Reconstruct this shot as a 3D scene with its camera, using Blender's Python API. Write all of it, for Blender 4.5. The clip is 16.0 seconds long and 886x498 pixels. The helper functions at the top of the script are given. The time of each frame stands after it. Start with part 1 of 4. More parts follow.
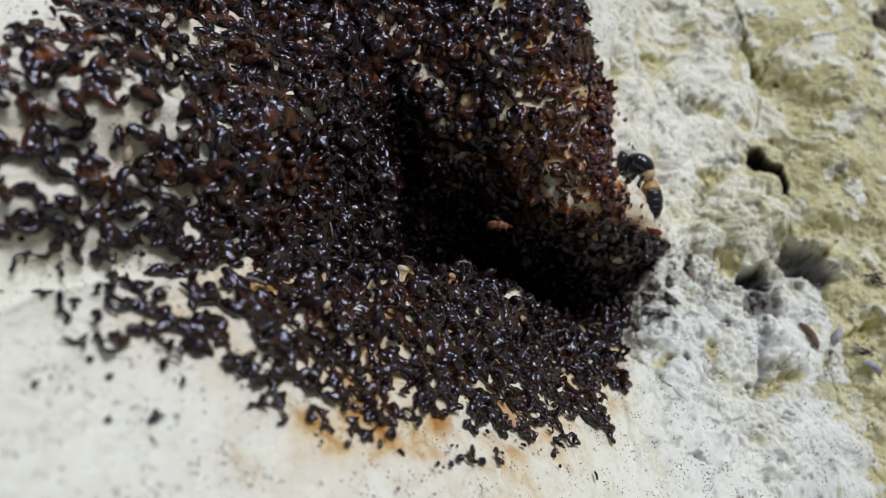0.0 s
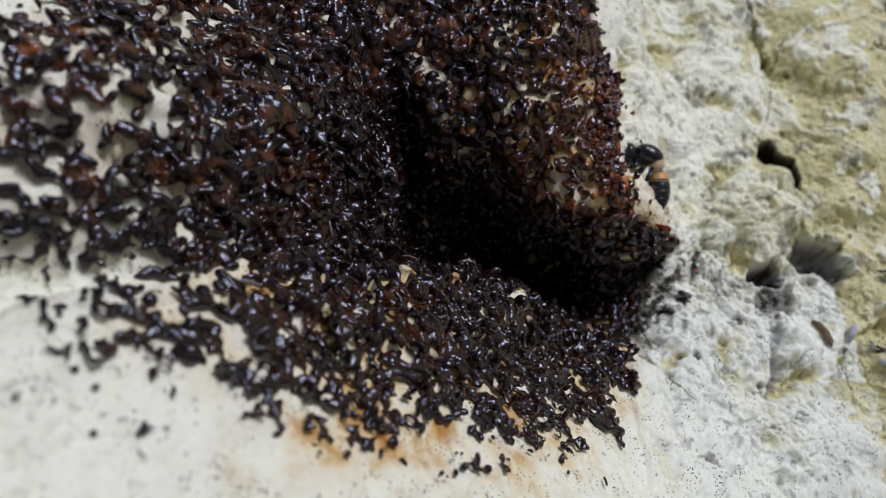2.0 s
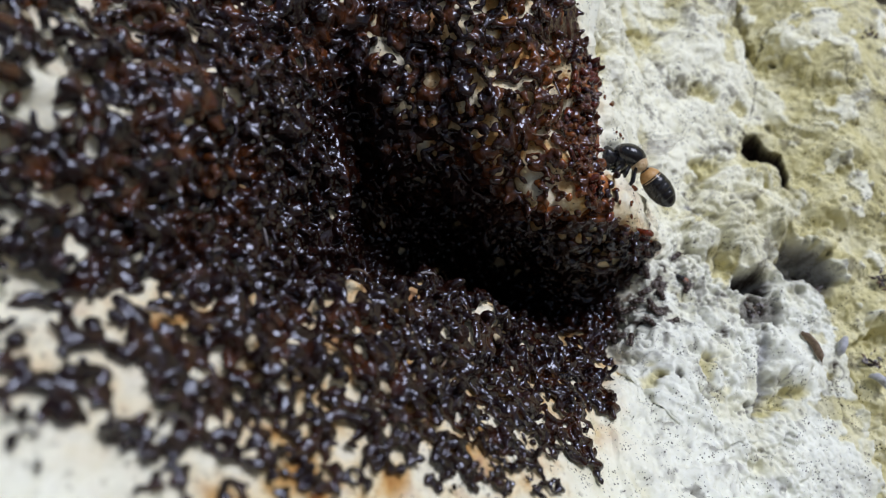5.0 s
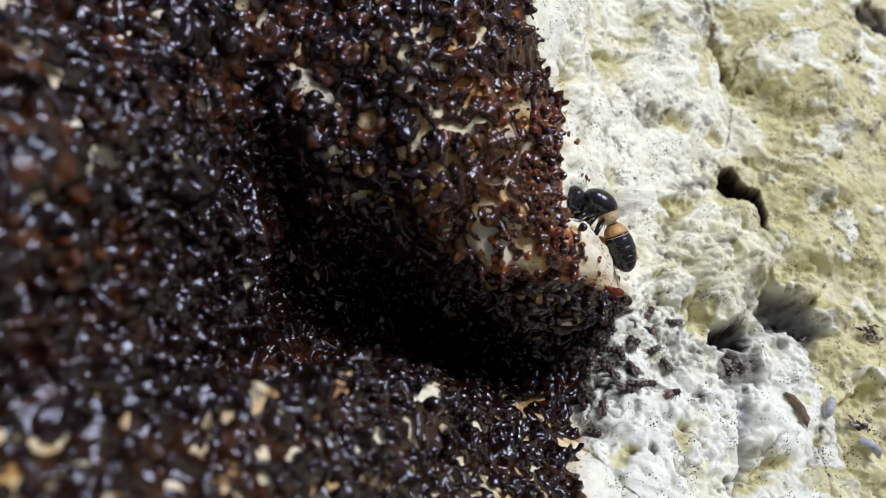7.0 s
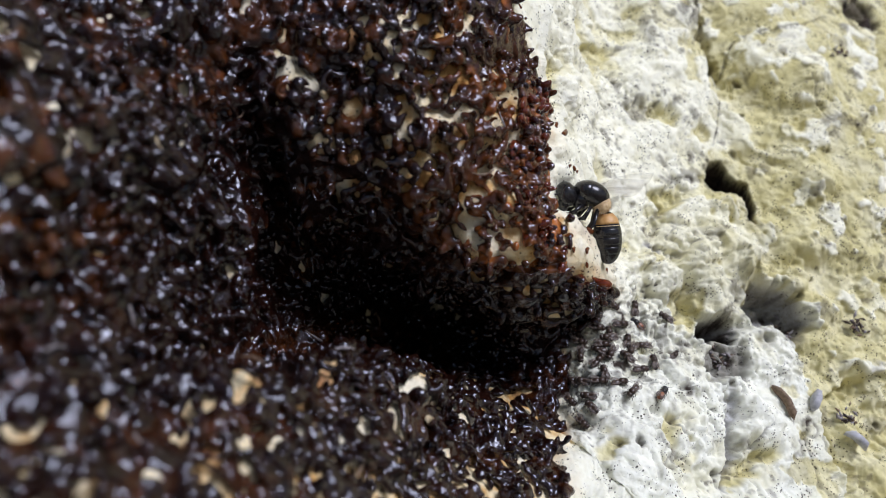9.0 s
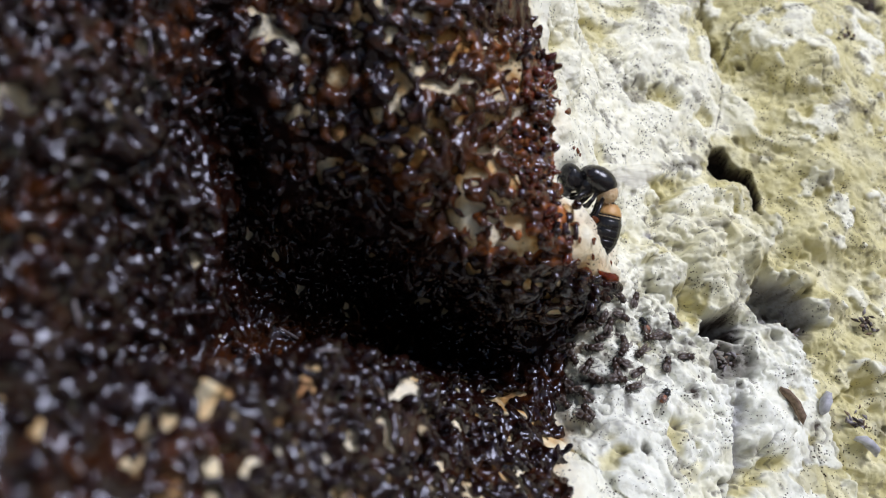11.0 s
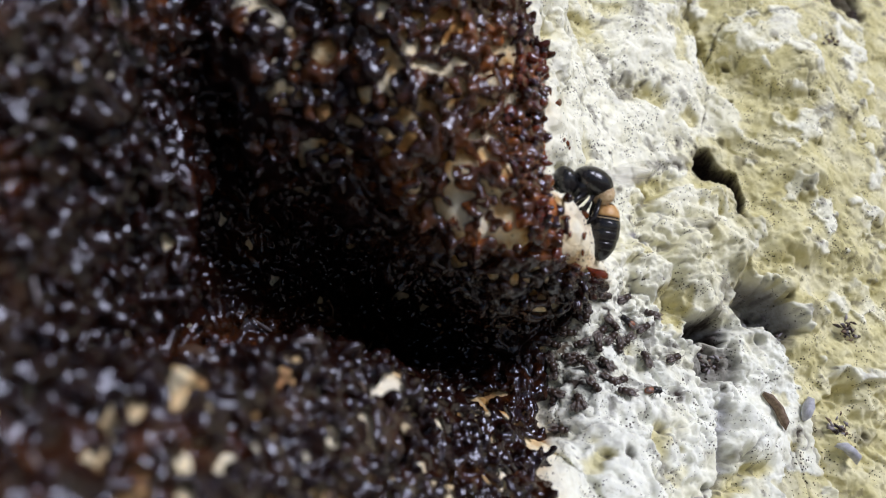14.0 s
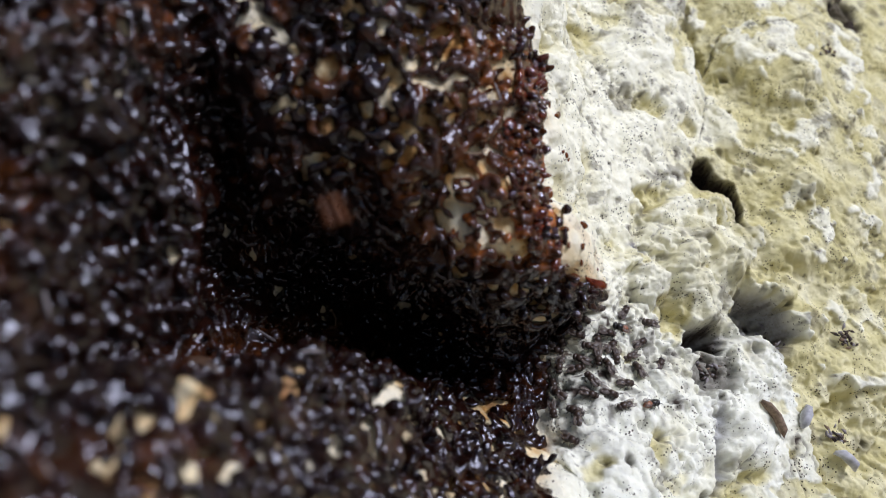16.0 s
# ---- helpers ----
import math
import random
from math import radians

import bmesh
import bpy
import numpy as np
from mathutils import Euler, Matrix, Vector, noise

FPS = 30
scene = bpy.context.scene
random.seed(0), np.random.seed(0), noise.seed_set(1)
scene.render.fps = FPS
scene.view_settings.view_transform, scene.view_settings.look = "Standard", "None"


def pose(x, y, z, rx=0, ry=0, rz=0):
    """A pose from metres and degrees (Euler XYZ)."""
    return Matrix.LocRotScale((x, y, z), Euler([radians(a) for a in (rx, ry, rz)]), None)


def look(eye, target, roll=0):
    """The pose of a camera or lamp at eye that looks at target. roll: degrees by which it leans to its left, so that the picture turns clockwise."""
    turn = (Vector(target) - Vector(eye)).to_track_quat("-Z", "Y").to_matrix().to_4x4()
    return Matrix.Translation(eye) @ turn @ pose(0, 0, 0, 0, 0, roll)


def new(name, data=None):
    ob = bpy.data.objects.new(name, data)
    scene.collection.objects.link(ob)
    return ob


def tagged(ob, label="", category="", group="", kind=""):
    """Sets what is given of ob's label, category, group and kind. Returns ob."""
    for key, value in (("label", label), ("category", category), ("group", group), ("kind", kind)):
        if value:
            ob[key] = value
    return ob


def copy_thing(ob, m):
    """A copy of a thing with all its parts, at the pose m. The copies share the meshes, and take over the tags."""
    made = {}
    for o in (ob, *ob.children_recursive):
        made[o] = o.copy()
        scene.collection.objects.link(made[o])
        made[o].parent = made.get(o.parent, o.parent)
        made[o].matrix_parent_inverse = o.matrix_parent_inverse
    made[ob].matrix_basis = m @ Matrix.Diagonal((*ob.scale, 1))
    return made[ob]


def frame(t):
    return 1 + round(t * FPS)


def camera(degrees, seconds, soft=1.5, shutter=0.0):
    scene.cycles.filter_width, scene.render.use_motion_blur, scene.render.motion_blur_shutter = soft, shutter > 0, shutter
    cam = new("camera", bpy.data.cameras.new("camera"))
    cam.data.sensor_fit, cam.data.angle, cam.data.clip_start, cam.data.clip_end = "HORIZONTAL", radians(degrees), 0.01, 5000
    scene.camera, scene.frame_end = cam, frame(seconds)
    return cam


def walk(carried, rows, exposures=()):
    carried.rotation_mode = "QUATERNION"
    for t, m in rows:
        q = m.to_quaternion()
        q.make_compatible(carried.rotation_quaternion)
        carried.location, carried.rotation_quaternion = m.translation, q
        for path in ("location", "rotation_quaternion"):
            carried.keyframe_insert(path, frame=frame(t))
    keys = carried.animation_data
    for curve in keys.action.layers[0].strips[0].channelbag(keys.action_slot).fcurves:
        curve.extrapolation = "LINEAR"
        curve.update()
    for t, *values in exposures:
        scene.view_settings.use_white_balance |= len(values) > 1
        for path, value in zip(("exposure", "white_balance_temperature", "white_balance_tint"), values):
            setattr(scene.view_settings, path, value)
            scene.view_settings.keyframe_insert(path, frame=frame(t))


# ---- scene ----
cam = camera(60.3, 16.0, soft=1.0, shutter=0.5)
cam.data.dof.use_dof = True
cam.data.dof.focus_distance = 0.124
cam.data.dof.aperture_fstop = 19.0
PATH = [
    (0, (0.01122, 0.00213, 1.20469), (0.00197, 0.20190, 1.20174), -0.03),
    (0.5, (0.01105, 0.00218, 1.20458), (0.00036, 0.20184, 1.20013), 0.20),
    (1, (0.01081, 0.00578, 1.20504), (-0.00171, 0.20531, 1.19951), 0.29),
    (1.5, (0.01122, 0.00604, 1.20540), (0.00011, 0.20569, 1.20116), -0.47),
    (2, (0.01124, 0.00606, 1.20542), (0.00083, 0.20573, 1.20090), -0.35),
    (2.5, (0.01124, 0.00608, 1.20536), (0.00125, 0.20577, 1.20067), -0.15),
    (3, (0.01137, 0.00583, 1.20508), (0.00150, 0.20553, 1.20066), -0.18),
    (5.5, (0.01205, 0.02687, 1.21216), (0.01332, 0.22664, 1.20251), -0.05),
    (6, (0.01445, 0.03044, 1.21673), (0.01805, 0.23015, 1.20651), -0.24),
    (6.5, (0.01433, 0.03740, 1.21760), (0.02111, 0.23707, 1.20818), -0.18),
    (7, (0.01505, 0.04126, 1.21820), (0.02354, 0.24084, 1.20854), 0.05),
    (7.5, (0.01547, 0.04115, 1.21811), (0.02499, 0.24067, 1.20812), 0.06),
    (8, (0.01552, 0.04133, 1.21757), (0.02586, 0.24083, 1.20783), 0.16),
    (10.5, (0.01416, 0.04950, 1.21657), (0.03043, 0.24847, 1.20461), 0.46),
    (11, (0.01264, 0.05406, 1.21633), (0.03279, 0.25262, 1.20346), 1.00),
    (11.5, (0.01054, 0.05687, 1.21608), (0.03481, 0.25498, 1.20330), 1.89),
    (12, (0.00981, 0.05793, 1.21503), (0.03843, 0.25547, 1.20239), 2.94),
    (12.5, (0.01026, 0.05721, 1.21483), (0.03973, 0.25465, 1.20260), 2.52),
    (13, (0.00983, 0.05687, 1.21464), (0.04045, 0.25414, 1.20248), 2.69),
    (13.5, (0.01092, 0.05961, 1.21424), (0.04028, 0.25708, 1.20239), 2.68),
    (14, (0.01059, 0.05878, 1.21421), (0.03980, 0.25631, 1.20283), 2.61),
    (14.5, (0.01035, 0.05870, 1.21428), (0.03989, 0.25618, 1.20302), 2.62),
    (15, (0.01038, 0.05906, 1.21423), (0.03979, 0.25657, 1.20313), 2.61),
    (15.5, (0.01036, 0.05857, 1.21440), (0.03958, 0.25614, 1.20391), 2.59),
    (16, (0.01059, 0.05718, 1.21487), (0.03903, 0.25491, 1.20520), 2.47),
]
walk(cam, [(t, look(eye, target, roll)) for t, eye, target, roll in PATH],
     exposures=[(0.0, -0.38, 6520, 12.5), (3.2, -0.44, 6520, 12.5), (5.5, -0.06, 6450, 11), (7.0, 0.06, 6550, 12.5), (16.0, 0.08, 6620, 14)])

# ---------------------------------------------------------------- light
world = bpy.data.worlds.new("world")
scene.world = world
world.use_nodes = True
wn = world.node_tree.nodes
sky = wn.new("ShaderNodeTexSky")
sky.sky_type = "NISHITA"
sky.sun_disc = False
sky.sun_elevation, sky.sun_rotation = radians(48), radians(140)
world.node_tree.links.new(sky.outputs[0], wn["Background"].inputs[0])
wn["Background"].inputs[1].default_value = 0.055
sun = new("sun", bpy.data.lights.new("sun", "SUN"))
sun.data.energy, sun.data.angle, sun.data.color = 3.05, radians(26), (0.90, 0.95, 1.13)
sun.matrix_world = look((0.53, -0.44, 2.07), (0.03, 0.16, 1.2))

MM = 0.001
Z0 = 1.2


# ---------------------------------------------------------------- materials
def material(name):
    mat = bpy.data.materials.new(name)
    mat.use_nodes = True
    nt = mat.node_tree
    return mat, nt, nt.nodes["Principled BSDF"]


def node(nt, kind, **values):
    n = nt.nodes.new(kind)
    for key, value in values.items():
        n.inputs[key].default_value = value
    return n


def noise_node(nt, scale, detail=4.0, rough=0.55):
    co = nt.nodes.new("ShaderNodeTexCoord")
    n = node(nt, "ShaderNodeTexNoise", Scale=scale, Detail=detail, Roughness=rough)
    nt.links.new(co.outputs["Object"], n.inputs["Vector"])
    return n


def ramp(nt, source, stops):
    r = nt.nodes.new("ShaderNodeValToRGB")
    e = r.color_ramp.elements
    while len(e) < len(stops):
        e.new(0.5)
    for el, (at, c) in zip(e, stops):
        el.position, el.color = at, (*c, 1)
    nt.links.new(source, r.inputs[0])
    return r.outputs[0]


def blend(nt, fac, a, b, mode="MIX"):
    m = nt.nodes.new("ShaderNodeMix")
    m.data_type, m.blend_type = "RGBA", mode
    for value, sock in ((fac, m.inputs[0]), (a, m.inputs[6]), (b, m.inputs[7])):
        if isinstance(value, (int, float)):
            sock.default_value = value
        elif isinstance(value, tuple):
            sock.default_value = (*value, 1)
        else:
            nt.links.new(value, sock)
    return m.outputs[2]


def attribute(nt, name):
    a = nt.nodes.new("ShaderNodeAttribute")
    a.attribute_name = name
    return a.outputs["Fac"]


def bump(nt, bsdf, height, strength, distance):
    b = node(nt, "ShaderNodeBump", Strength=strength, Distance=distance)
    nt.links.new(height, b.inputs["Height"])
    nt.links.new(b.outputs[0], bsdf.inputs["Normal"])


def plaster_material():
    mat, nt, bsdf = material("limewashed_plaster")
    patch = noise_node(nt, 160, 5)
    fine = noise_node(nt, 900, 5, 0.65)
    dots = nt.nodes.new("ShaderNodeTexVoronoi")
    dots.inputs["Scale"].default_value = 1000
    co = nt.nodes.new("ShaderNodeTexCoord")
    nt.links.new(co.outputs["Object"], dots.inputs["Vector"])
    crowd = noise_node(nt, 130, 3)
    size = node(nt, "ShaderNodeMapRange", **{"From Min": 0.46, "From Max": 0.68, "To Min": 0.0, "To Max": 0.165})
    nt.links.new(crowd.outputs[0], size.inputs["Value"])
    dot = nt.nodes.new("ShaderNodeMath")
    dot.operation = "SUBTRACT"
    nt.links.new(dots.outputs["Distance"], dot.inputs[0])
    nt.links.new(size.outputs[0], dot.inputs[1])
    ragged = nt.nodes.new("ShaderNodeMath")
    ragged.operation = "MULTIPLY_ADD"
    grit = noise_node(nt, 2600, 3)
    nt.links.new(grit.outputs[0], ragged.inputs[0])
    ragged.inputs[1].default_value = 0.35
    nt.links.new(dot.outputs[0], ragged.inputs[2])
    white = ramp(nt, fine.outputs[0], [(0.28, (0.78, 0.74, 0.54)), (0.38, (0.92, 0.90, 0.71)), (0.60, (0.95, 0.935, 0.77))])
    yellow = ramp(nt, patch.outputs[0], [(0.3, (0.50, 0.44, 0.19)), (0.46, (0.67, 0.61, 0.32)), (0.66, (0.78, 0.73, 0.47))])
    # a cooler white, mixed in over the lower wall
    cool_white = ramp(nt, fine.outputs[0], [(0.28, (0.74, 0.73, 0.59)), (0.38, (0.89, 0.89, 0.745)), (0.62, (0.92, 0.925, 0.81))])
    col = blend(nt, attribute(nt, "yellow"), blend(nt, attribute(nt, "cool"), white, cool_white), yellow)
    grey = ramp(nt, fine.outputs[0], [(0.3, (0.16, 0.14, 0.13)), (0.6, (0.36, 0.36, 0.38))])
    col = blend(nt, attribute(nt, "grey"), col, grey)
    # near-black brown for dirt and for shade painted into the hole and creases
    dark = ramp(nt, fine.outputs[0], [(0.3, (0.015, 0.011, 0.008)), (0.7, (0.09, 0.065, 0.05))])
    col = blend(nt, attribute(nt, "dirt_shade"), col, dark)
    tan = ramp(nt, patch.outputs[0], [(0.30, (0.36, 0.13, 0.025)), (0.40, (0.62, 0.36, 0.12)), (0.49, (0.83, 0.68, 0.41)), (0.60, (0.88, 0.80, 0.60))])
    col = blend(nt, attribute(nt, "stain"), col, tan)
    specks = ramp(nt, ragged.outputs[0], [(0.16, (0.05, 0.036, 0.026)), (0.20, (1, 1, 1))])
    col = blend(nt, 1.0, col, specks, "MULTIPLY")
    mottle = noise_node(nt, 420, 9, 0.72)
    col = blend(nt, 1.0, col, ramp(nt, mottle.outputs[0], [(0.27, (0.46, 0.41, 0.34)), (0.35, (0.93, 0.92, 0.89)), (0.44, (1, 1, 1))]), "MULTIPLY")
    pins = nt.nodes.new("ShaderNodeTexVoronoi")
    pins.inputs["Scale"].default_value = 1700
    nt.links.new(co.outputs["Object"], pins.inputs["Vector"])
    group = noise_node(nt, 260, 3)
    reach = node(nt, "ShaderNodeMapRange", **{"From Min": 0.44, "From Max": 0.62, "To Min": 0.0, "To Max": 0.25})
    nt.links.new(group.outputs[0], reach.inputs["Value"])
    pin = nt.nodes.new("ShaderNodeMath")
    pin.operation = "SUBTRACT"
    nt.links.new(pins.outputs["Distance"], pin.inputs[0])
    nt.links.new(reach.outputs[0], pin.inputs[1])
    col = blend(nt, 1.0, col, ramp(nt, pin.outputs[0], [(0.0, (0.06, 0.045, 0.035)), (0.05, (1, 1, 1))]), "MULTIPLY")
    nt.links.new(col, bsdf.inputs["Base Color"])
    bsdf.inputs["Roughness"].default_value = 0.85
    bsdf.inputs["Specular IOR Level"].default_value = 0.25
    chips = noise_node(nt, 330, 7, 0.62)
    flakes = ramp(nt, chips.outputs[0], [(0.40, (0, 0, 0)), (0.44, (0.45, 0.45, 0.45)), (0.54, (0.5, 0.5, 0.5)), (0.57, (1, 1, 1))])
    rise = node(nt, "ShaderNodeMath")
    rise.operation = "MULTIPLY_ADD"
    nt.links.new(flakes, rise.inputs[0])
    rise.inputs[1].default_value = 0.30
    nt.links.new(mottle.outputs[0], rise.inputs[2])
    bump(nt, bsdf, rise.outputs[0], 0.65, 0.0009)
    return mat


def resin_material(name, dark, amber, rough, island=True, clear=0.0, thin=False):
    mat, nt, bsdf = material(name)
    if island:
        geo = nt.nodes.new("ShaderNodeNewGeometry")
        pick = geo.outputs["Random Per Island"]
    else:
        info = nt.nodes.new("ShaderNodeObjectInfo")
        pick = info.outputs["Random"]
    n = noise_node(nt, 420, 4)
    if thin:
        pick = attribute(nt, "thin")
    col = ramp(nt, pick, [(0.0, dark), (0.35, tuple(0.87 * d + 0.13 * a for d, a in zip(dark, amber))), (0.7, tuple(0.55 * d + 0.45 * a for d, a in zip(dark, amber))), (1.0, amber)])
    mottle = ramp(nt, n.outputs[0], [(0.3, (0.45, 0.40, 0.38)), (0.7, (1, 1, 1))])
    nt.links.new(blend(nt, 1.0, col, mottle, "MULTIPLY"), bsdf.inputs["Base Color"])
    bsdf.inputs["Roughness"].default_value = rough
    bsdf.inputs["IOR"].default_value = 1.62
    # blue of the mirrored sky put into the highlights' own tint
    bsdf.inputs["Specular Tint"].default_value = (0.86, 0.90, 1.0, 1)
    bsdf.inputs["Transmission Weight"].default_value = clear
    film = noise_node(nt, 850, 3)
    bump(nt, bsdf, film.outputs[0], 0.6, 0.0005)
    return mat


def plain_material(name, c1, c2, rough, scale=900, metal=0.0, relief=0.3):
    mat, nt, bsdf = material(name)
    n = noise_node(nt, scale, 4)
    nt.links.new(ramp(nt, n.outputs[0], [(0.3, c1), (0.7, c2)]), bsdf.inputs["Base Color"])
    bsdf.inputs["Roughness"].default_value, bsdf.inputs["Metallic"].default_value = rough, metal
    bump(nt, bsdf, n.outputs[0], relief, 0.0002)
    return mat


def wing_material(name, alpha, tone):
    mat, nt, bsdf = material(name)
    n = noise_node(nt, 700, 3)
    nt.links.new(ramp(nt, n.outputs[0], [(0.35, tuple(0.4 * c for c in tone)), (0.7, tone)]), bsdf.inputs["Base Color"])
    bsdf.inputs["Roughness"].default_value = 0.25
    bsdf.inputs["Alpha"].default_value = alpha
    return mat


PLASTER = plaster_material()
SOIL = plain_material("dry_soil", (0.07, 0.05, 0.035), (0.16, 0.12, 0.085), 0.95, 14)
DROPS = resin_material("resin_drops", (0.014, 0.0042, 0.0024), (0.52, 0.16, 0.03), 0.17, thin=True)
DROP = resin_material("resin_drop", (0.025, 0.005, 0.002), (0.32, 0.055, 0.009), 0.11, island=False, clear=0.35)
AMBER = resin_material("amber_resin", (0.07, 0.016, 0.005), (0.30, 0.09, 0.02), 0.12, clear=0.25)
BLACK = plain_material("black_chitin", (0.006, 0.006, 0.007), (0.02, 0.018, 0.018), 0.22)
DULL = plain_material("dark_brown_chitin", (0.014, 0.009, 0.007), (0.06, 0.034, 0.022), 0.35)
TAN = plain_material("tan_fur", (0.46, 0.30, 0.14), (0.74, 0.57, 0.35), 0.8, 2500, relief=0.8)
ORANGE = plain_material("orange_chitin", (0.40, 0.19, 0.05), (0.66, 0.40, 0.16), 0.5)
RUST = plain_material("rust_chitin", (0.14, 0.045, 0.018), (0.32, 0.115, 0.045), 0.35)
PALE = plain_material("pale_hair", (0.45, 0.38, 0.26), (0.7, 0.62, 0.48), 0.7)
WING = wing_material("smoky_wing", 0.42, (0.34, 0.27, 0.23))
CLEAR = wing_material("clear_wing", 0.10, (0.7, 0.64, 0.55))
STRAW = plain_material("dry_fibre", (0.32, 0.24, 0.13), (0.62, 0.52, 0.34), 0.7)
GREYBIT = plain_material("grey_chaff", (0.12, 0.10, 0.10), (0.34, 0.31, 0.31), 0.6)
SILK = plain_material("grey_husk", (0.30, 0.30, 0.32), (0.55, 0.55, 0.57), 0.7)
BROWNBIT = plain_material("brown_husk", (0.09, 0.055, 0.035), (0.27, 0.19, 0.125), 0.85, 1500, relief=0.9)


# ---------------------------------------------------------------- mesh helpers
def link_mesh(name, verts, faces, mat, parent=None, label="", smooth=True):
    me = bpy.data.meshes.new(name)
    me.from_pydata([tuple(v) for v in verts], [], faces)
    me.materials.append(mat)
    if smooth:
        me.polygons.foreach_set("use_smooth", [True] * len(me.polygons))
    ob = new(name, me)
    ob.parent = parent
    if label:
        ob["label"] = label
    return ob


def part(name, bm, mat, parent=None, label=""):
    me = bpy.data.meshes.new(name)
    bm.to_mesh(me)
    bm.free()
    me.materials.append(mat)
    me.polygons.foreach_set("use_smooth", [True] * len(me.polygons))
    ob = new(name, me)
    ob.parent = parent
    if label:
        ob["label"] = label
    return ob


def hash3(i, j, k, seed):
    h = (i * 374761393 + j * 668265263 + k * 2147483647 + seed * 144665) & 0xFFFFFFFF
    h = ((h ^ (h >> 13)) * 1274126177) & 0xFFFFFFFF
    h = ((h ^ (h >> 16)) * 2246822519) & 0xFFFFFFFF
    return ((h ^ (h >> 15)) & 0xFFFFFF) / float(0xFFFFFF)


def value_noise(p, seed=0):
    """Smooth noise, -1 to 1, at the points p (n x 3)."""
    f = np.floor(p)
    i = f.astype(np.int64)
    u = p - f
    u = u * u * u * (u * (u * 6 - 15) + 10)
    out = 0
    for a in (0, 1):
        for b in (0, 1):
            for c in (0, 1):
                w = (u[:, 0] if a else 1 - u[:, 0]) * (u[:, 1] if b else 1 - u[:, 1]) * (u[:, 2] if c else 1 - u[:, 2])
                out = out + w * hash3(i[:, 0] + a, i[:, 1] + b, i[:, 2] + c, seed)
    return out * 2 - 1


def fbm(p, octaves, seed=0):
    out, amp, total = 0, 1.0, 0.0
    for o in range(octaves):
        out = out + amp * value_noise(p * 2 ** o + 17.3 * o, seed + o)
        total += amp
        amp *= 0.5
    return out / total


def cells(p, seed=0):
    """Distance to the nearest of scattered points, about one to a unit cube."""
    i = np.floor(p).astype(np.int64)
    best = np.full(len(p), 9.0)
    for a in (-1, 0, 1):
        for b in (-1, 0, 1):
            for c in (-1, 0, 1):
                q = i + (a, b, c)
                d = 0
                for axis in range(3):
                    d = d + (q[:, axis] + hash3(q[:, 0], q[:, 1], q[:, 2], seed + 31 * axis) - p[:, axis]) ** 2
                best = np.minimum(best, d)
    return np.sqrt(best)


def step(a, b, v):
    t = np.clip((v - a) / (b - a), 0, 1)
    return t * t * (3 - 2 * t)


def softplus(v, k):
    return k * np.logaddexp(0.0, v / k)
def smin(a, b, k):
    return -k * np.logaddexp(-a / k, -b / k)
def gauss(x, z, cx, cz, sx, sz, turn=0.0):
    c, s = np.cos(np.radians(turn)), np.sin(np.radians(turn))
    u, v = (x - cx) * c + (z - cz) * s, -(x - cx) * s + (z - cz) * c
    return np.exp(-0.5 * ((u / sx) ** 2 + (v / sz) ** 2))
def lobe_edge(x):
    """Height of the upper lobe's lower edge."""
    return np.interp(x, [-40, -10, 0, 12, 20, 30, 45, 80], [30, 26, 24, 21.5, 16, 9.5, 2.5, -8])


def mound_top(x):
    """Height of the lower mound's upper edge."""
    return 1.0 - 0.18 * x - 0.008 * x * x


def mound(x, z):
    """Depth of the lower mound's outer face."""
    return 132 + 1.45 * (x - 9) + 1.55 * (z + 7) - 0.004 * (x - 5) ** 2 + 9 * gauss(x, z, 29, -14, 9, 7) - 6 * gauss(x, z, -3, -2, 14, 9) + 6 * step(20, 38, x)


def hollow(x, y, z):
    """How far the mouth's floor sinks behind the lower mound's edge."""
    top, edge = mound_top(x), lobe_edge(x)
    share = np.clip((edge + 1 - z) / np.maximum(edge + 1 - top, 4), 0, 1) * np.clip((z - top + 3) / 3, 0, 1) * np.clip((x + 14) / 6, 0, 1) * np.clip((50 - x) / 8, 0, 1)
    return 0.40 * share * softplus(y - mound(x, top) - 1.5, 1.5)


